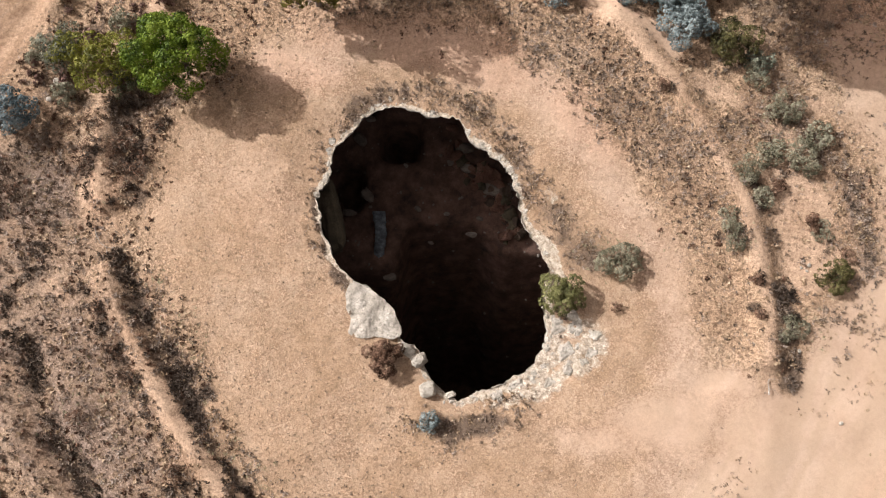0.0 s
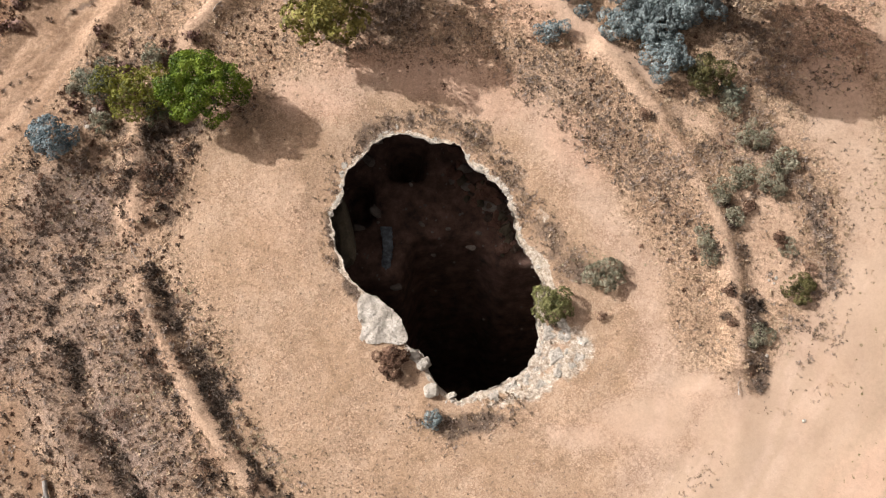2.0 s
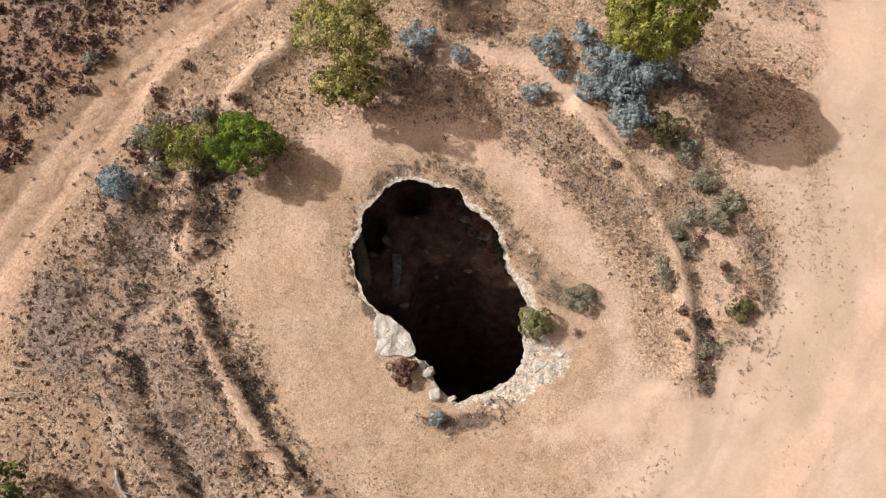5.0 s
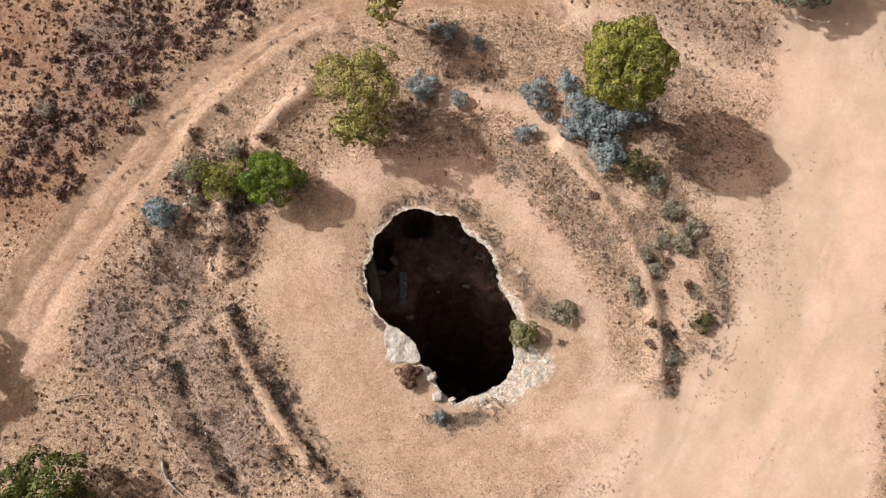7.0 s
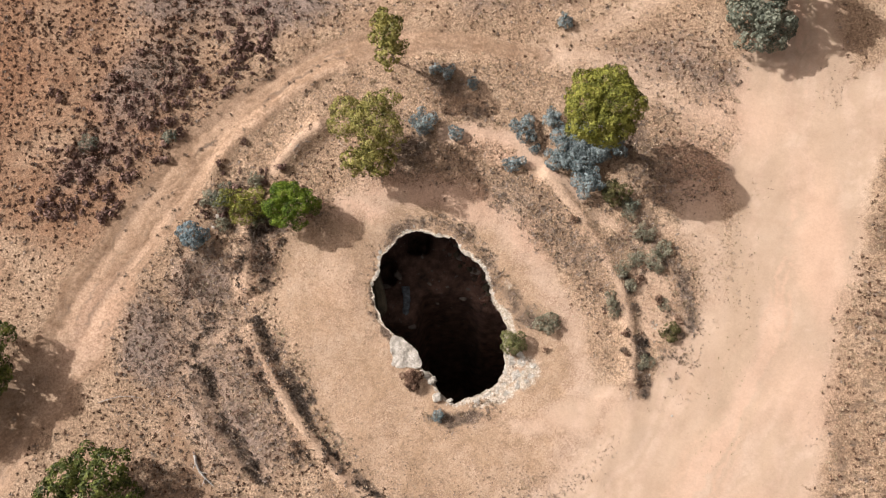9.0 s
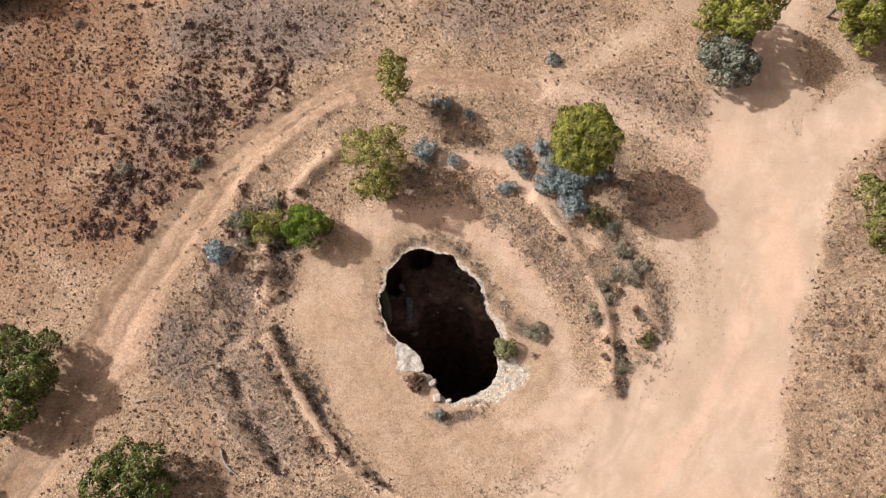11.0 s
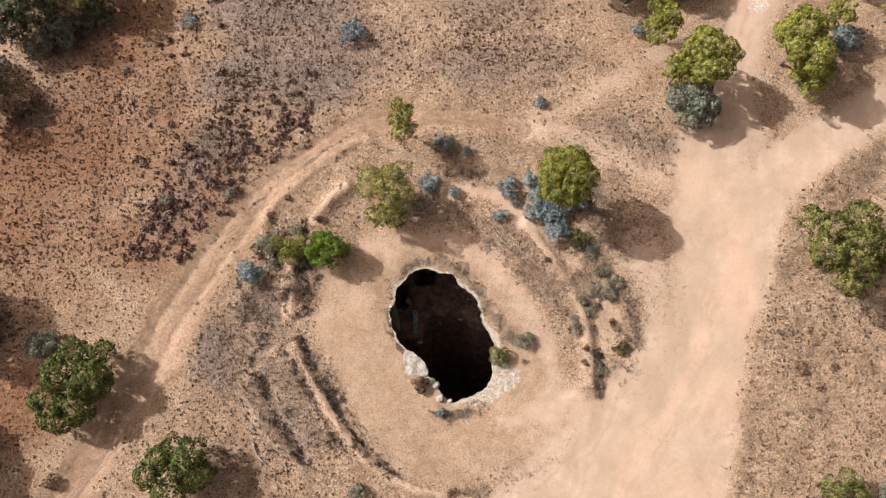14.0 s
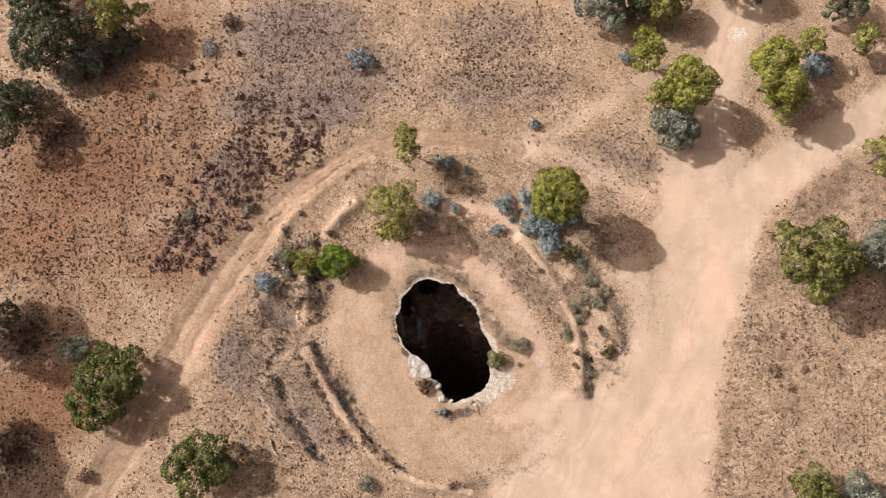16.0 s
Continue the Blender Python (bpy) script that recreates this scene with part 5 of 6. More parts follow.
shrub(8.33, 10.69, 0.6, 0.6, "silver", 588, "blue-grey saltbush in a dense thicket")


# ---- tufts ----
def tufts(name, x, y, size, high, blades, material, label, seed, width=0.28):
    """Low tufts, each a star of thin pointed blades that rise outwards."""
    rng = np.random.default_rng(seed)
    n = len(x)
    z = height(x, y) - 0.01
    t = rng.uniform(0, 2 * math.pi, (n, blades))
    out = size[:, None] * rng.uniform(0.3, 1.1, (n, blades))
    up = high[:, None] * rng.uniform(0.3, 1.1, (n, blades)) * (1.25 - 0.5 * out / size[:, None])
    base = np.stack([x[:, None] + size[:, None] * 0.3 * rng.normal(size=(n, blades)), y[:, None] + size[:, None] * 0.3 * rng.normal(size=(n, blades)),
                     np.repeat(z[:, None], blades, 1)], -1)
    d = np.stack([np.cos(t), np.sin(t), np.zeros_like(t)], -1)
    side = np.stack([-np.sin(t), np.cos(t), np.zeros_like(t)], -1) * (size[:, None] * width * rng.uniform(0.5, 1.5, (n, blades)))[..., None]
    lift = np.array([0, 0, 1.0])
    mid = base + d * out[..., None] * 0.3 + lift * up[..., None] * 0.55
    tip = base + d * out[..., None] + lift * up[..., None]
    verts = np.stack([mid - side, tip, mid + side], 2).reshape(-1, 3)
    verts[1::3] = tip.reshape(-1, 3)
    verts[0::3, 2] -= 0.3 * np.repeat(up.ravel(), 1)
    me = mesh_of(name, verts, np.arange(len(verts)).reshape(-1, 3), material)
    return tagged(new(name, me), label, "dry grass", kind="stuff")


def cushions(name, x, y, size, high, leaflets, material, label, seed, width=0.42):
    """Low rounded plants, each a dome of small leaflets that face outwards."""
    rng = np.random.default_rng(seed)
    n = len(x)
    t = rng.uniform(0, 2 * math.pi, (n, leaflets))
    up = rng.uniform(0.05, 1, (n, leaflets))
    flat = np.sqrt(1 - up * up)
    d = np.stack([flat * np.cos(t), flat * np.sin(t), up], -1)
    reach = rng.uniform(0.6, 1.12, (n, leaflets))
    base = np.stack([x, y, height(x, y) - 0.01], -1)[:, None]
    stretch = 1 + 0.25 * rng.normal(size=(n, 1))
    pos = base + d * reach[..., None] * np.stack([size[:, None] * stretch, size[:, None] / stretch, np.repeat(high[:, None], 1, 1)], -1)
    nor = d + 0.45 * rng.normal(size=d.shape)
    a = np.cross(nor, rng.normal(size=d.shape))
    a /= np.linalg.norm(a, axis=-1)[..., None] + 1e-9
    b = np.cross(nor / (np.linalg.norm(nor, axis=-1)[..., None] + 1e-9), a)
    w = (size[:, None] * width * rng.uniform(0.7, 1.3, (n, leaflets)))[..., None]
    verts = np.stack([pos - a * w - b * w * 0.6, pos + a * w - b * w * 0.6, pos + b * w * 1.1], 2).reshape(-1, 3)
    me = mesh_of(name, verts, np.arange(len(verts)).reshape(-1, 3), material)
    return tagged(new(name, me), label, "heath", kind="stuff")


def scatter(seed, count, share, x0=-50, x1=50, y0=-16, y1=44):
    """Random places, kept where the share of that cover is high."""
    rng = np.random.default_rng(seed)
    x, y = rng.uniform(x0, x1, count), rng.uniform(y0, y1, count)
    z = zones(x, y)
    keep = (rng.random(count) < np.clip(share(x, y, z), 0, 1)) & (z["rim"] > 0.12)
    return x[keep], y[keep], rng


def spaced(seed, apart, x0, x1, y0, y1):
    """Places about as far from each other as plants that compete for water."""
    rng = np.random.default_rng(seed)
    x, y = np.meshgrid(np.arange(x0, x1, apart), np.arange(y0, y1, apart))
    x = x + apart * (0.5 * (np.arange(len(x)) % 2)[:, None] + rng.uniform(-0.42, 0.42, x.shape))
    return x.ravel(), (y + apart * rng.uniform(-0.42, 0.42, y.shape)).ravel(), rng


NEAR = (-19, 19, -11, 18)


def build_tufts():
    x, y, rng = spaced(107, 0.42, -43, 30, -13, 40)
    z = zones(x, y)
    keep = rng.random(len(x)) < wild(z) * (1 - 0.85 * z["slope"]) * np.where(x < -6.5, 0.82 - 0.3 * z["grey"], (0.8 * z["heath"] + 0.35 * z["grey"] + 0.12) * (y > 12))
    x, y = x[keep], y[keep]
    s = rng.uniform(0.05, 0.105, len(x)) * (0.8 + 0.6 * rng.random(len(x)) ** 4) * (1 + 0.7 * z["heath"][keep] * rng.random(len(x)))
    cushions("heath_dots", x, y, s, s * 0.8, 15, TUFT["dark"], "rounded dark brown dead heath plants on red soil", 7)
    rng = np.random.default_rng(109)
    x, y = rng.uniform(-26, -9, 1500), rng.uniform(8, 29, 1500)
    z = zones(x, y)
    margin = np.exp(-(((along(x, y, LOOP)[0] - 3.6) / 2.0) ** 2)) * (x < -10.5)
    keep = rng.random(len(x)) < wild(z) * np.clip(1.7 * margin * (0.7 + 0.9 * fbm(x, y, 2.4, 251)) + 0.05, 0, 1)
    x, y = x[keep], y[keep]
    s = 0.11 + 0.24 * rng.random(len(x)) ** 1.7
    cushions("heath_clumps", x, y, s, s * 1.0, 60, TUFT["heath"], "rounded purple-brown dead heath bushes beside the loop track", 8, 0.24)
    x, y, rng = scatter(101, 70000, lambda x, y, z: wild(z) * (1 - 0.85 * z["slope"]) * (0.05 + 0.85 * z["heath"] + 0.25 * z["east"]) * (0.35 + 0.65 * (fbm(x, y, 1.2, 203) > -0.1)), -43, 42, -13, 38)
    s = rng.uniform(0.06, 0.13, len(x)) * (0.9 + 0.75 * step(0.6, 0.95, zones(x, y)["heath"]))
    cushions("heath_tufts", x, y, s, s * 0.8, 13, TUFT["dark"], "low dark brown dead heath tufts", 1)
    x, y, rng = spaced(113, 0.25, -18, 15, -10, 13)
    z = zones(x, y)
    keep = rng.random(len(x)) < wild(z) * (1 - z["ditch"]) * (1 - 0.9 * z["slope"]) * np.where(x < 0, 0.42 + 0.5 * fbm(x, y, 1.8, 261), 0.25 + 0.6 * z["wedge"] + 0.3 * fbm(x, y, 1.8, 261))
    x, y = x[keep], y[keep]
    s = rng.uniform(0.035, 0.075, len(x)) * (0.85 + 0.6 * rng.random(len(x)) ** 5)
    cushions("bank_dots", x, y, s, s * 0.8, 12, TUFT["char"], "small rounded dark seedlings on the banks", 9)
    x, y, rng = scatter(102, 50000, lambda x, y, z: wild(z) * (0.40 + 0.35 * fbm(x, y, 3, 207) + 0.4 * z["east"] - 0.3 * z["wedge"]) * (x > -14) + 0.2 * z["sparse"] * (z["rim"] > 2) * (z["road"] < 0.5))
    s = rng.uniform(0.07, 0.17, len(x))
    tufts("straw_tufts", x, y, s, s * 0.9, 8, TUFT["straw"], "bleached dry grass tufts", 2)
    x, y, rng = scatter(103, 64000, lambda x, y, z: wild(z) * (0.06 + 0.75 * z["grey"] + 0.15 * z["litter"]))
    s = rng.uniform(0.06, 0.15, len(x))
    tufts("grey_tufts", x, y, s, s, 16, TUFT["grey"], "dry grey heath tufts", 3, 0.2)
    x, y, rng = scatter(104, 84000, lambda x, y, z: z["litter"] * (1 - z["east"]) * (1 - z["band"]) * (1 - z["sparse"]) * (1 - z["road"]) * np.clip(0.3 + 0.7 * z["ditch"] + 0.4 * (z["rim"] < 1.5), 0, 1) * (1 - z["lime"]) * (1 - 0.8 * z["ring"] * (z["rim"] > 1.5)) * (0.3 + 0.7 * (fbm(x, y, 0.9, 221) > -0.2)), *NEAR)
    s = rng.uniform(0.06, 0.16, len(x)) * np.where(from_rim(x, y) < 2.2, 0.6, 1.0)
    deep = zones(x, y)
    deep = deep["ditch"] > 0.3
    for k, (key, at) in enumerate((("char", deep), ("umber", ~deep))):
        tufts("dark_scrub" if k == 0 else "brown_scrub", x[at], y[at], s[at], s[at] * 1.3, 20, TUFT[key], "dark dead scrub in ditches and round the rim" if k == 0 else "dry brown scrub and litter under the trees", 4 + 50 * k, 0.16)
    for k, (key, a, b, big) in enumerate((("umber", 46000, 0.36, 0.06), ("grey", 46000, 0.5, 0.085), ("straw", 46000, 0.5, 0.055))):
        x, y, rng = scatter(110 + k, a, lambda x, y, z: (wild(z) + 1.3 * z["litter"] * (z["rim"] < 2.5)) * (b + 0.5 * fbm(x, y, 1.6, 231 + 5 * k) + 0.4 * z["wedge"] * (k < 2)), *NEAR)
        s = rng.uniform(0.03, big, len(x))
        tufts("litter_" + key, x, y, s, s * 0.9, 9 if k == 0 else 7, TUFT[key], "fine dry %s litter and seedlings" % key, 20 + k, 0.28 if k == 0 else 0.2)
    x, y, rng = scatter(108, 190000, lambda x, y, z: np.clip(z["fringe"] + 0.8 * z["fuzz"] + 1.0 * z["band"] + 0.35 * z["sparse"] * (z["rim"] > 1.5) + 0.3 * z["wedge"] * (1 - z["pale"]), 0, 1) * (0.55 + 0.7 * (1 - 0.8 * z["wedge"]) * fbm(x, y, 0.9, 245)) * (1 - z["lime"]), -16, 24, -12, 18)
    z = zones(x, y)
    s = rng.uniform(0.05, 0.13, len(x)) * np.where((z["fringe"] < 0.3) & (z["wedge"] < 0.3) & (z["fuzz"] < 0.3), 0.65, 1.0)
    third = rng.integers(0, 3, len(x))
    for k, key in enumerate(("umber", "grey", "straw")):
        at = third == k
        tufts("scrub_" + key, x[at], y[at], s[at], s[at] * 1.1, 11, TUFT[key], "thin dry %s scrub round the rim and on banks" % key, 30 + k, 0.15)
    x, y, rng = scatter(105, 44000, lambda x, y, z: z["ring"] * (0.45 + 0.6 * fbm(x, y, 1.5, 211)), -14, 14, -9, 14)
    s = rng.uniform(0.035, 0.085, len(x))
    tufts("stubble", x, y, s, s * 0.5, 5, TUFT["straw"], "short trampled straw stubble", 5, 0.2)
    x, y, rng = spaced(114, 0.19, -11, 11, -10, 11)
    z = zones(x, y)
    south = step(3.0, -6.0, y) * step(3.5, -1.5, x - 0.5 * np.minimum(y + 3, 0)) + 0.8 * step(-4.0, -8.0, y)
    keep = rng.random(len(x)) < z["ring"] * (z["rim"] > 0.6) * np.clip(0.16 + 0.65 * south + 0.45 * fbm(x, y, 2.0, 271), 0, 0.92)
    x, y = x[keep], y[keep]
    s = rng.uniform(0.022, 0.05, len(x)) * (1 + 0.55 * step(-3.5, -7.5, y))
    cushions("ring_stubble", x, y, s, s * 0.6, 6, TUFT["umber"], "short brown stubble on the trodden ring", 10, 0.5)
    x, y, rng = spaced(115, 0.3, 11, 20, -7, 14)
    z = zones(x, y)
    keep = rng.random(len(x)) < strip(x, y, KHAKI_WIDE, 1.3, 0.8) * np.clip(0.3 + 0.6 * fbm(x, y, 1.1, 281), 0, 1)
    x, y = x[keep], y[keep]
    s = rng.uniform(0.03, 0.075, len(x))
    cushions("road_weeds", x, y, s, s * 0.5, 8, TUFT["weed"], "flat olive-brown weeds on the sandy verge", 12)
    x, y, rng = scatter(106, 60000, lambda x, y, z: np.clip(z["verge"] + z["herbs"], 0, 1) * (0.5 + 0.7 * fbm(x, y, 1.0, 241)), *NEAR)
    s = rng.uniform(0.03, 0.085, len(x))
    tufts("green_tufts", x, y, s, s * 0.7, 12, TUFT["green"], "low grey-green herbs beside ditches and on banks", 6, 0.15)


build_tufts()


# ---- limestone at the rim ----
def plate(name, radii, thick, seed, material, tilt=0.0):
    """A broken slab: an uneven outline, a rough top and a snapped edge."""
    rng = np.random.default_rng(seed)
    n, rings = 96, 16
    a = np.linspace(0, 2 * math.pi, n, endpoint=False)
    r = np.interp(a, np.linspace(0, 2 * math.pi, len(radii) + 1), [*radii, radii[0]]) + 0.035 * fbm(np.cos(a) * 3 + seed, np.sin(a) * 3, 0.4, seed)
    verts, faces = [], []
    for k in range(rings + 2):
        f = min(1.0, (k + 0.02) / rings)
        x, y = r * f * np.cos(a), r * f * np.sin(a)
        z = thick * (1 - 0.25 * f**6) + 0.07 * fbm(x + seed, y, 0.45, seed + 1, 5) + tilt * x
        if k > rings:
            x, y, z = x * 0.97, y * 0.97, np.full(n, -0.25)
        verts.append(np.stack([x, y, z], 1))
        if k:
            j = np.arange(n)
            faces.append(np.stack([(k - 1) * n + j, k * n + j, k * n + (j + 1) % n, (k - 1) * n + (j + 1) % n], 1))
    return mesh_of(name, np.concatenate(verts), np.concatenate(faces), material)


def stone(x, y, size, seed, label, turn=0.0, sink=0.35, name="boulder", fine=4, z=None, material=LIMESTONE, group="limestone blocks at the rim", category="rock", rugged=0.3):
    ob = new(name, rock_mesh(name, seed, material, size, fine, rugged))
    ob.matrix_world = pose(x, y, (land(x, y) if z is None else z) + size[2] * (1 - 2 * sink), 0, 0, turn)
    return tagged(ob, label, category, group)


slab = new("flat_rock", plate("flat_rock", (0.69, 0.63, 0.57, 0.56, 0.60, 0.72, 0.95, 1.30, 1.16, 0.95, 0.86, 0.85, 1.04, 0.94, 0.82, 0.73, 0.80, 0.99, 1.14, 0.86), 0.11, 7, LIMESTONE, 0.03))
slab.matrix_world = pose(-2.25, 0.26, -0.10, 0, 0, 0)
tagged(slab, "broad pale limestone slab broken at the edge of the sinkhole", "rock", "limestone blocks at the rim")
stone(-0.78, -1.21, (0.26, 0.2, 0.2), 21, "knobbly pale limestone block jutting over the hole", 30)
stone(-1.17, -0.90, (0.3, 0.16, 0.14), 22, "long pale limestone block on the rim", -40)
stone(-0.49, -2.15, (0.27, 0.25, 0.22), 23, "smooth rounded pale limestone boulder on the rim", 10, rugged=0.15)
stone(0.23, -2.31, (0.16, 0.1, 0.1), 24, "small limestone block on the rim", 20)
EAST_BLOCKS = [(3.76, -0.13, 0.34), (4.34, -0.16, 0.3), (3.97, -0.92, 0.36), (3.53, -0.53, 0.24), (3.46, -1.28, 0.34), (4.43, -0.74, 0.2), (2.96, -1.75, 0.3), (2.36, -2.03, 0.3), (1.73, -2.27, 0.3), (3.99, -1.52, 0.18), (4.52, -1.25, 0.14), (3.67, 0.20, 0.2), (4.9, -0.35, 0.22), (4.75, -0.95, 0.24), (4.2, 0.2, 0.22), (4.15, -1.2, 0.22), (3.4, -1.9, 0.2), (2.6, -2.4, 0.2)]
for k, (x, y, r) in enumerate(EAST_BLOCKS):
    rng = np.random.default_rng(90 + k)
    ob = new("flat_rock", plate("flat_rock", tuple(r * rng.uniform(0.6, 1.15, 11)), 0.10, 90 + k, LIMESTONE))
    ob.matrix_world = pose(x, y, land(x, y) - 0.085, rng.uniform(-4, 4), rng.uniform(-4, 4), 37 * k)
    tagged(ob, "weathered pale limestone ledge half sunk in soil", "rock", "limestone blocks at the rim")


def rim_stones():
    """Crumbled white crust along the lip, piece by piece."""
    rng = np.random.default_rng(77)
    kinds = [rock_mesh("stone", 60 + k, LIMESTONE, (1, 0.5 + 0.06 * k, 0.28), 2, 0.8) for k in range(7)]
    for k in range(520):
        a = rng.uniform(0, 2 * math.pi)
        crust = float(fbm(np.array([math.cos(a) * 4]), np.array([math.sin(a) * 4]), 1.1, 141)[0])
        if crust < rng.uniform(-0.5, 0.75) or 2.7 < a < 4.0:
            continue
        s = 0.02 + 0.11 * rng.random() ** 2.6
        r = float(rim_radius(a)) + abs(rng.normal()) * 0.13 + s * 0.2
        x, y = HOLE[0] + r * math.cos(a), HOLE[1] + r * math.sin(a)
        ob = child("stone", kinds[k % 7], cavern)
        ob.matrix_world = pose(x, y, land(x, y) - s * 0.08, rng.uniform(-15, 15), rng.uniform(-15, 15), rng.uniform(0, 360)) @ Matrix.Diagonal((s, s, s, 1))


# ---- in the cavern ----
CAVE_ROCKS = [(1.90, 5.66, 0.36), (0.82, 7.29, 0.34), (1.35, 7.80, 0.4), (0.95, 6.48, 0.3), (0.31, 6.72, 0.2), (-3.33, 7.48, 0.3), (1.10, 3.97, 0.22), (2.12, 4.96, 0.3), (-3.05, 5.31, 0.3), (1.61, 6.48, 0.35), (-2.14, 2.10, 0.25), (-1.05, 4.80, 0.15), (2.57, 4.50, 0.2), (2.70, 5.78, 0.28), (2.09, 6.25, 0.3), (0.31, 8.11, 0.25), (0.09, 4.61, 0.12), (-0.59, 3.69, 0.14), (1.44, 4.50, 0.14), (-2.93, 8.28, 0.2), (-1.52, 6.48, 0.1), (-3.76, 4.61, 0.3)]
for k, (x, y, r) in enumerate(CAVE_ROCKS):
    rough = cave_floor(x, y)
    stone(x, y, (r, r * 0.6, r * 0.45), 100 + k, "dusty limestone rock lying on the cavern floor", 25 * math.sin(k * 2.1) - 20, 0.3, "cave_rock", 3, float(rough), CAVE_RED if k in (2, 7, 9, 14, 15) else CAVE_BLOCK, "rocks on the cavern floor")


stone(-4.07, 3.92, (0.42, 1.35, 0.5), 140, "smooth brown rock ledge under the western lip", 12, 0.5, "rock_ledge", 4, -1.9, CAVE_OLIVE, "rocks in the cavern", rugged=0.2)


def heaped_blocks():
    """Broken red-brown blocks heaped at the foot of the north-eastern wall."""
    rng = np.random.default_rng(31)
    kinds = [rock_mesh("block", 40 + k, (CAVE_RED, CAVE_OLIVE, CAVE_RED, CAVE_STONE_SHADED)[k], (1, 0.66, 0.5), 2, 0.5) for k in range(4)]
    for k in range(64):
        a = rng.uniform(0.4, 1.5)
        s = rng.uniform(0.12, 0.34)
        r = float(rim_radius(a)) * rng.uniform(0.95, 1.17)
        x, y = HOLE[0] + r * math.cos(a), HOLE[1] + r * math.sin(a)
        ob = child("block", kinds[k % 4], cavern)
        ob.matrix_world = pose(x, y, float(cave_floor(x, y)) + 0.2 * s, rng.uniform(-25, 25), rng.uniform(-25, 25), rng.uniform(0, 360)) @ Matrix.Diagonal((s, s, s, 1))


heaped_blocks()


def cave_rubble():
    rng = np.random.default_rng(5)
    base = rock_mesh("rubble", 9, CAVE_BLOCK, (1, 0.7, 0.5), 1, 0.3)
    vs = np.array([v.co[:] for v in base.vertices])
    fs = np.array([p.vertices[:] for p in base.polygons])
    verts, faces = [], []
    for k in range(380):
        x, y = rng.uniform(-5.5, 5.5), rng.uniform(-1, 10)
        s = 0.015 + 0.07 * rng.random() ** 2
        c, q = math.cos(k), math.sin(k)
        v = vs * s @ np.array([[c, q, 0], [-q, c, 0], [0, 0, 1]])
        verts.append(v + (x, y, float(cave_floor(x, y)) + s * 0.2))
        faces.append(fs + len(vs) * k)
    bpy.data.meshes.remove(base)
    ob = new("rubble", mesh_of("rubble", np.concatenate(verts), np.concatenate(faces), CAVE_BLOCK))
    tagged(ob, "small broken stones strewn over the cavern floor", "rubble", kind="stuff")


cave_rubble()


def fallen_timber():
    """A split, silvered trunk piece: flat-sided, ribbed along its length."""
    n, m = 24, 10
    verts, faces = [], []
    rng = np.random.default_rng(8)
    for k in range(n + 1):
        f = k / n
        for j in range(m):
            t = 2 * math.pi * j / m
            w = 0.22 * (0.85 + 0.3 * f) + 0.012 * rng.normal()
            verts.append(((w * math.cos(t)) + 0.12 * math.sin(f * 3), (f - 0.5) * 2.0, 0.09 * math.sin(t) + 0.012 * rng.normal()))
        if k:
            for j in range(m):
                faces.append(((k - 1) * m + j, (k - 1) * m + (j + 1) % m, k * m + (j + 1) % m, k * m + j))
    bm = bmesh.new()
    vs = [bm.verts.new(v) for v in verts]
    for q in faces:
        bm.faces.new([vs[i] for i in q])
    bm.faces.new(vs[:m][::-1])
    bm.faces.new(vs[-m:])
    me = bpy.data.meshes.new("fallen_timber")
    bm.to_mesh(me)
    bm.free()
    me.materials.append(GREY_WOOD)
    ob = new("fallen_timber", me)
    ob.matrix_world = pose(-2.6, 3.6, -4.16, 14, 0, -2)
    tagged(ob, "silver-grey weathered timber lying on the cavern floor", "timber")


fallen_timber()


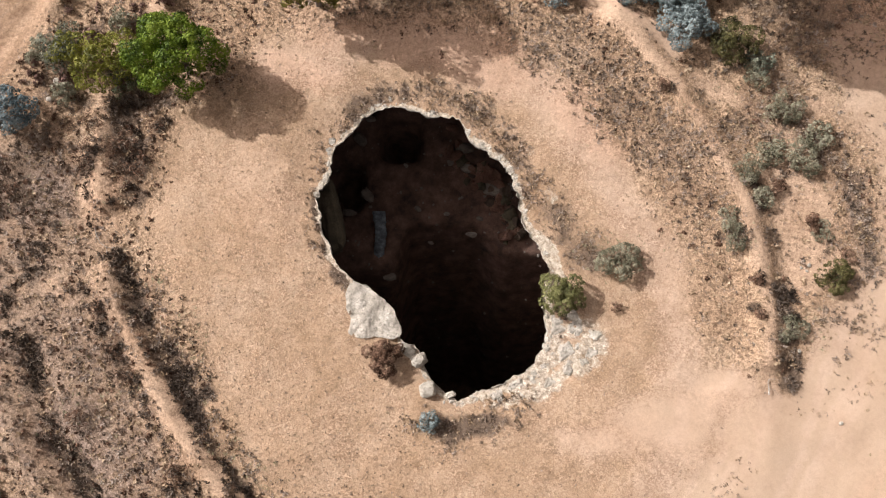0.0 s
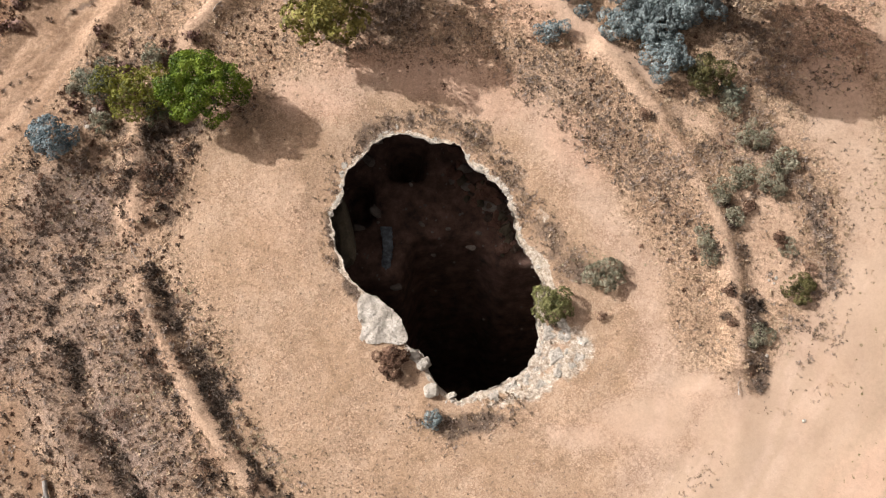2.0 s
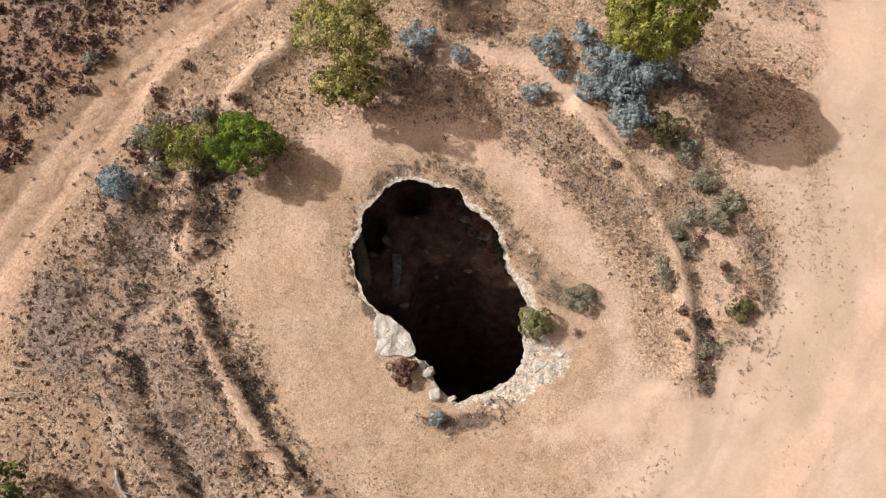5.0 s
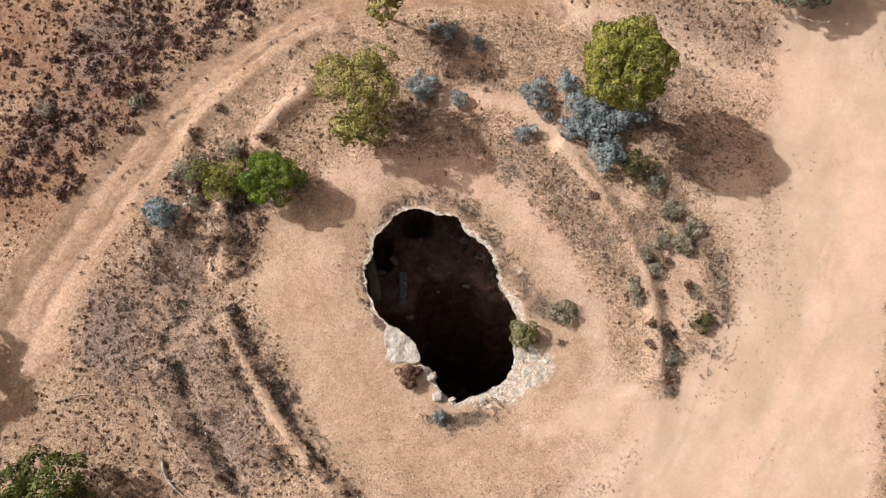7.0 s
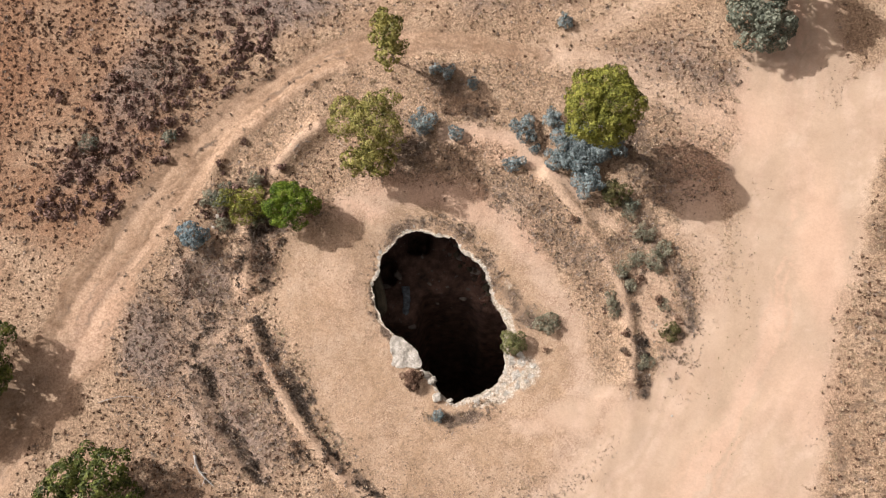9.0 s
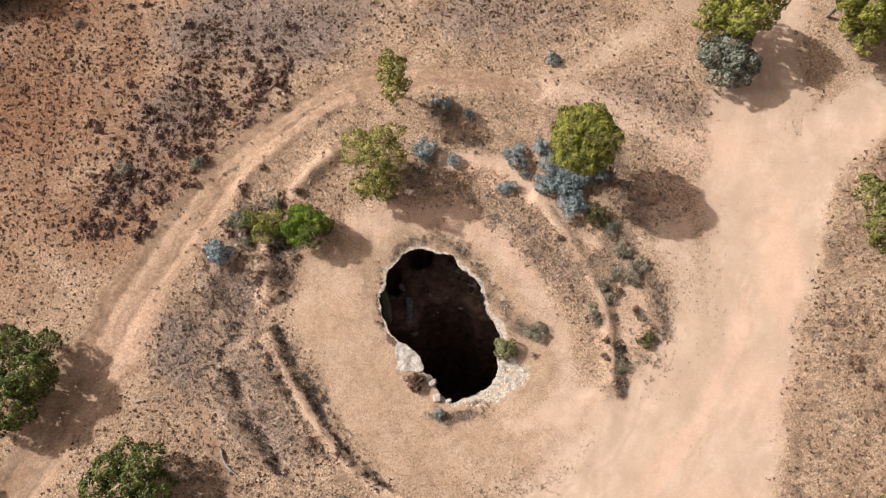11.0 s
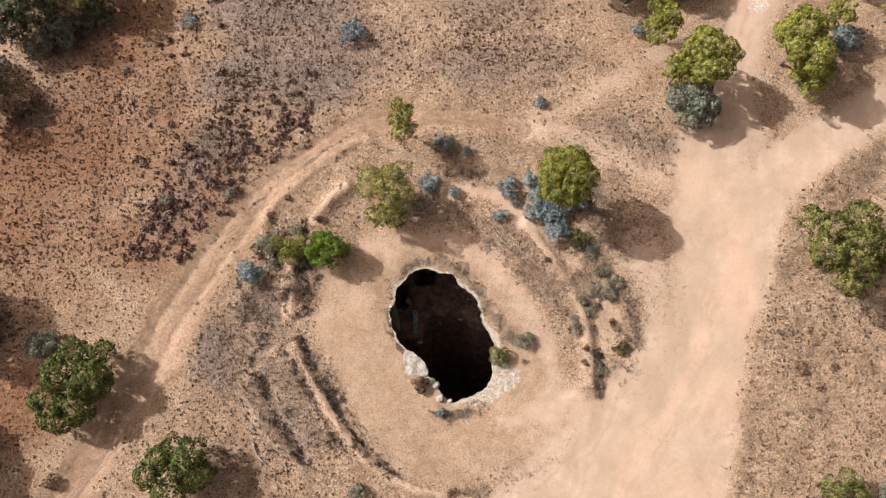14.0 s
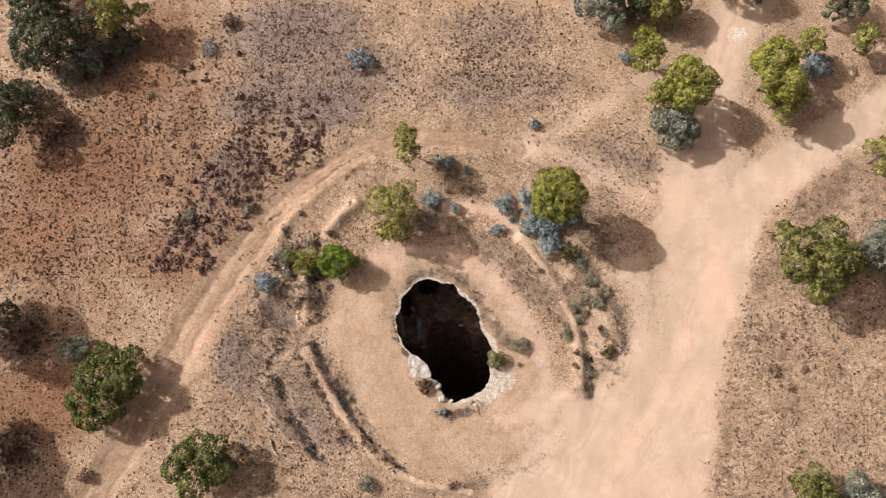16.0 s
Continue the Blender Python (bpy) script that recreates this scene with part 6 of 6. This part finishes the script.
# ---- dead wood on the ground ----
def fallen_branch(x, y, turn, length, seed, label, thick=1.0):
    rng = np.random.default_rng(seed)
    t = root("fallen_branch", pose(x, y, land(x, y), 0, 0, turn), label, "branch", "dead wood on the ground")
    bend = [(length * (f - 0.5), 0.18 * math.sin(f * 4 + seed), 0.09 + 0.04 * math.sin(f * 7)) for f in (0, 0.2, 0.45, 0.7, 1)]
    v, f = tube(bend, [thick * k * length for k in (0.034, 0.03, 0.026, 0.02, 0.008)], 8)
    child("limb", mesh_of("limb", v, f, DEAD_WOOD, True), t)
    for k in (1, 2, 3):
        p = Vector(bend[k])
        q = p + Vector((0.3 + 0.2 * rng.random(), (-1) ** k * (0.3 + 0.25 * rng.random()), 0.12)) * length * 0.4
        v, f = tube([tuple(p), tuple(p.lerp(q, 0.5) + Vector((0, 0, 0.05))), tuple(q)], [thick * 0.014 * length, thick * 0.010 * length, 0.005], 6)
        child("twig", mesh_of("twig", v, f, DEAD_WOOD, True), t)
    return t


fallen_branch(-13.35, -6.1, -58, 2.0, 3, "bleached dead branch lying on scrubby ground", 1.25)
fallen_branch(-8.47, 12.48, 30, 1.2, 6, "dead branch lying on a low bank", 0.4)
fallen_branch(-6.15, 12.80, -50, 1.2, 9, "dead twiggy branch under an olive gum", 0.4)
fallen_branch(-18.20, -2.24, 4, 2.6, 12, "long thin bleached stick on scrubby ground", 0.25)
fallen_branch(-11.23, 2.69, -35, 1.0, 15, "thin grey stick on bare soil", 0.35)
fallen_branch(10.41, -1.98, 42, 0.55, 18, "short white stick at the end of a ditch")
PALE_STONES = [(11.80, 2.03, 0.06), (11.97, 1.88, 0.07), (11.71, 1.80, 0.05), (11.88, 1.69, 0.05), (12.57, -3.16, 0.07), (11.45, -0.91, 0.07), (-13.36, 8.24, 0.14), (-13.59, 7.62, 0.1)]
for k, (x, y, r) in enumerate(PALE_STONES):
    stone(x, y, (r, r * 0.8, r * 0.5), 170 + k, "small pale limestone lump on bare ground", 50 * k, 0.3, fine=2, group="loose stones on the ground")
rim_stones()
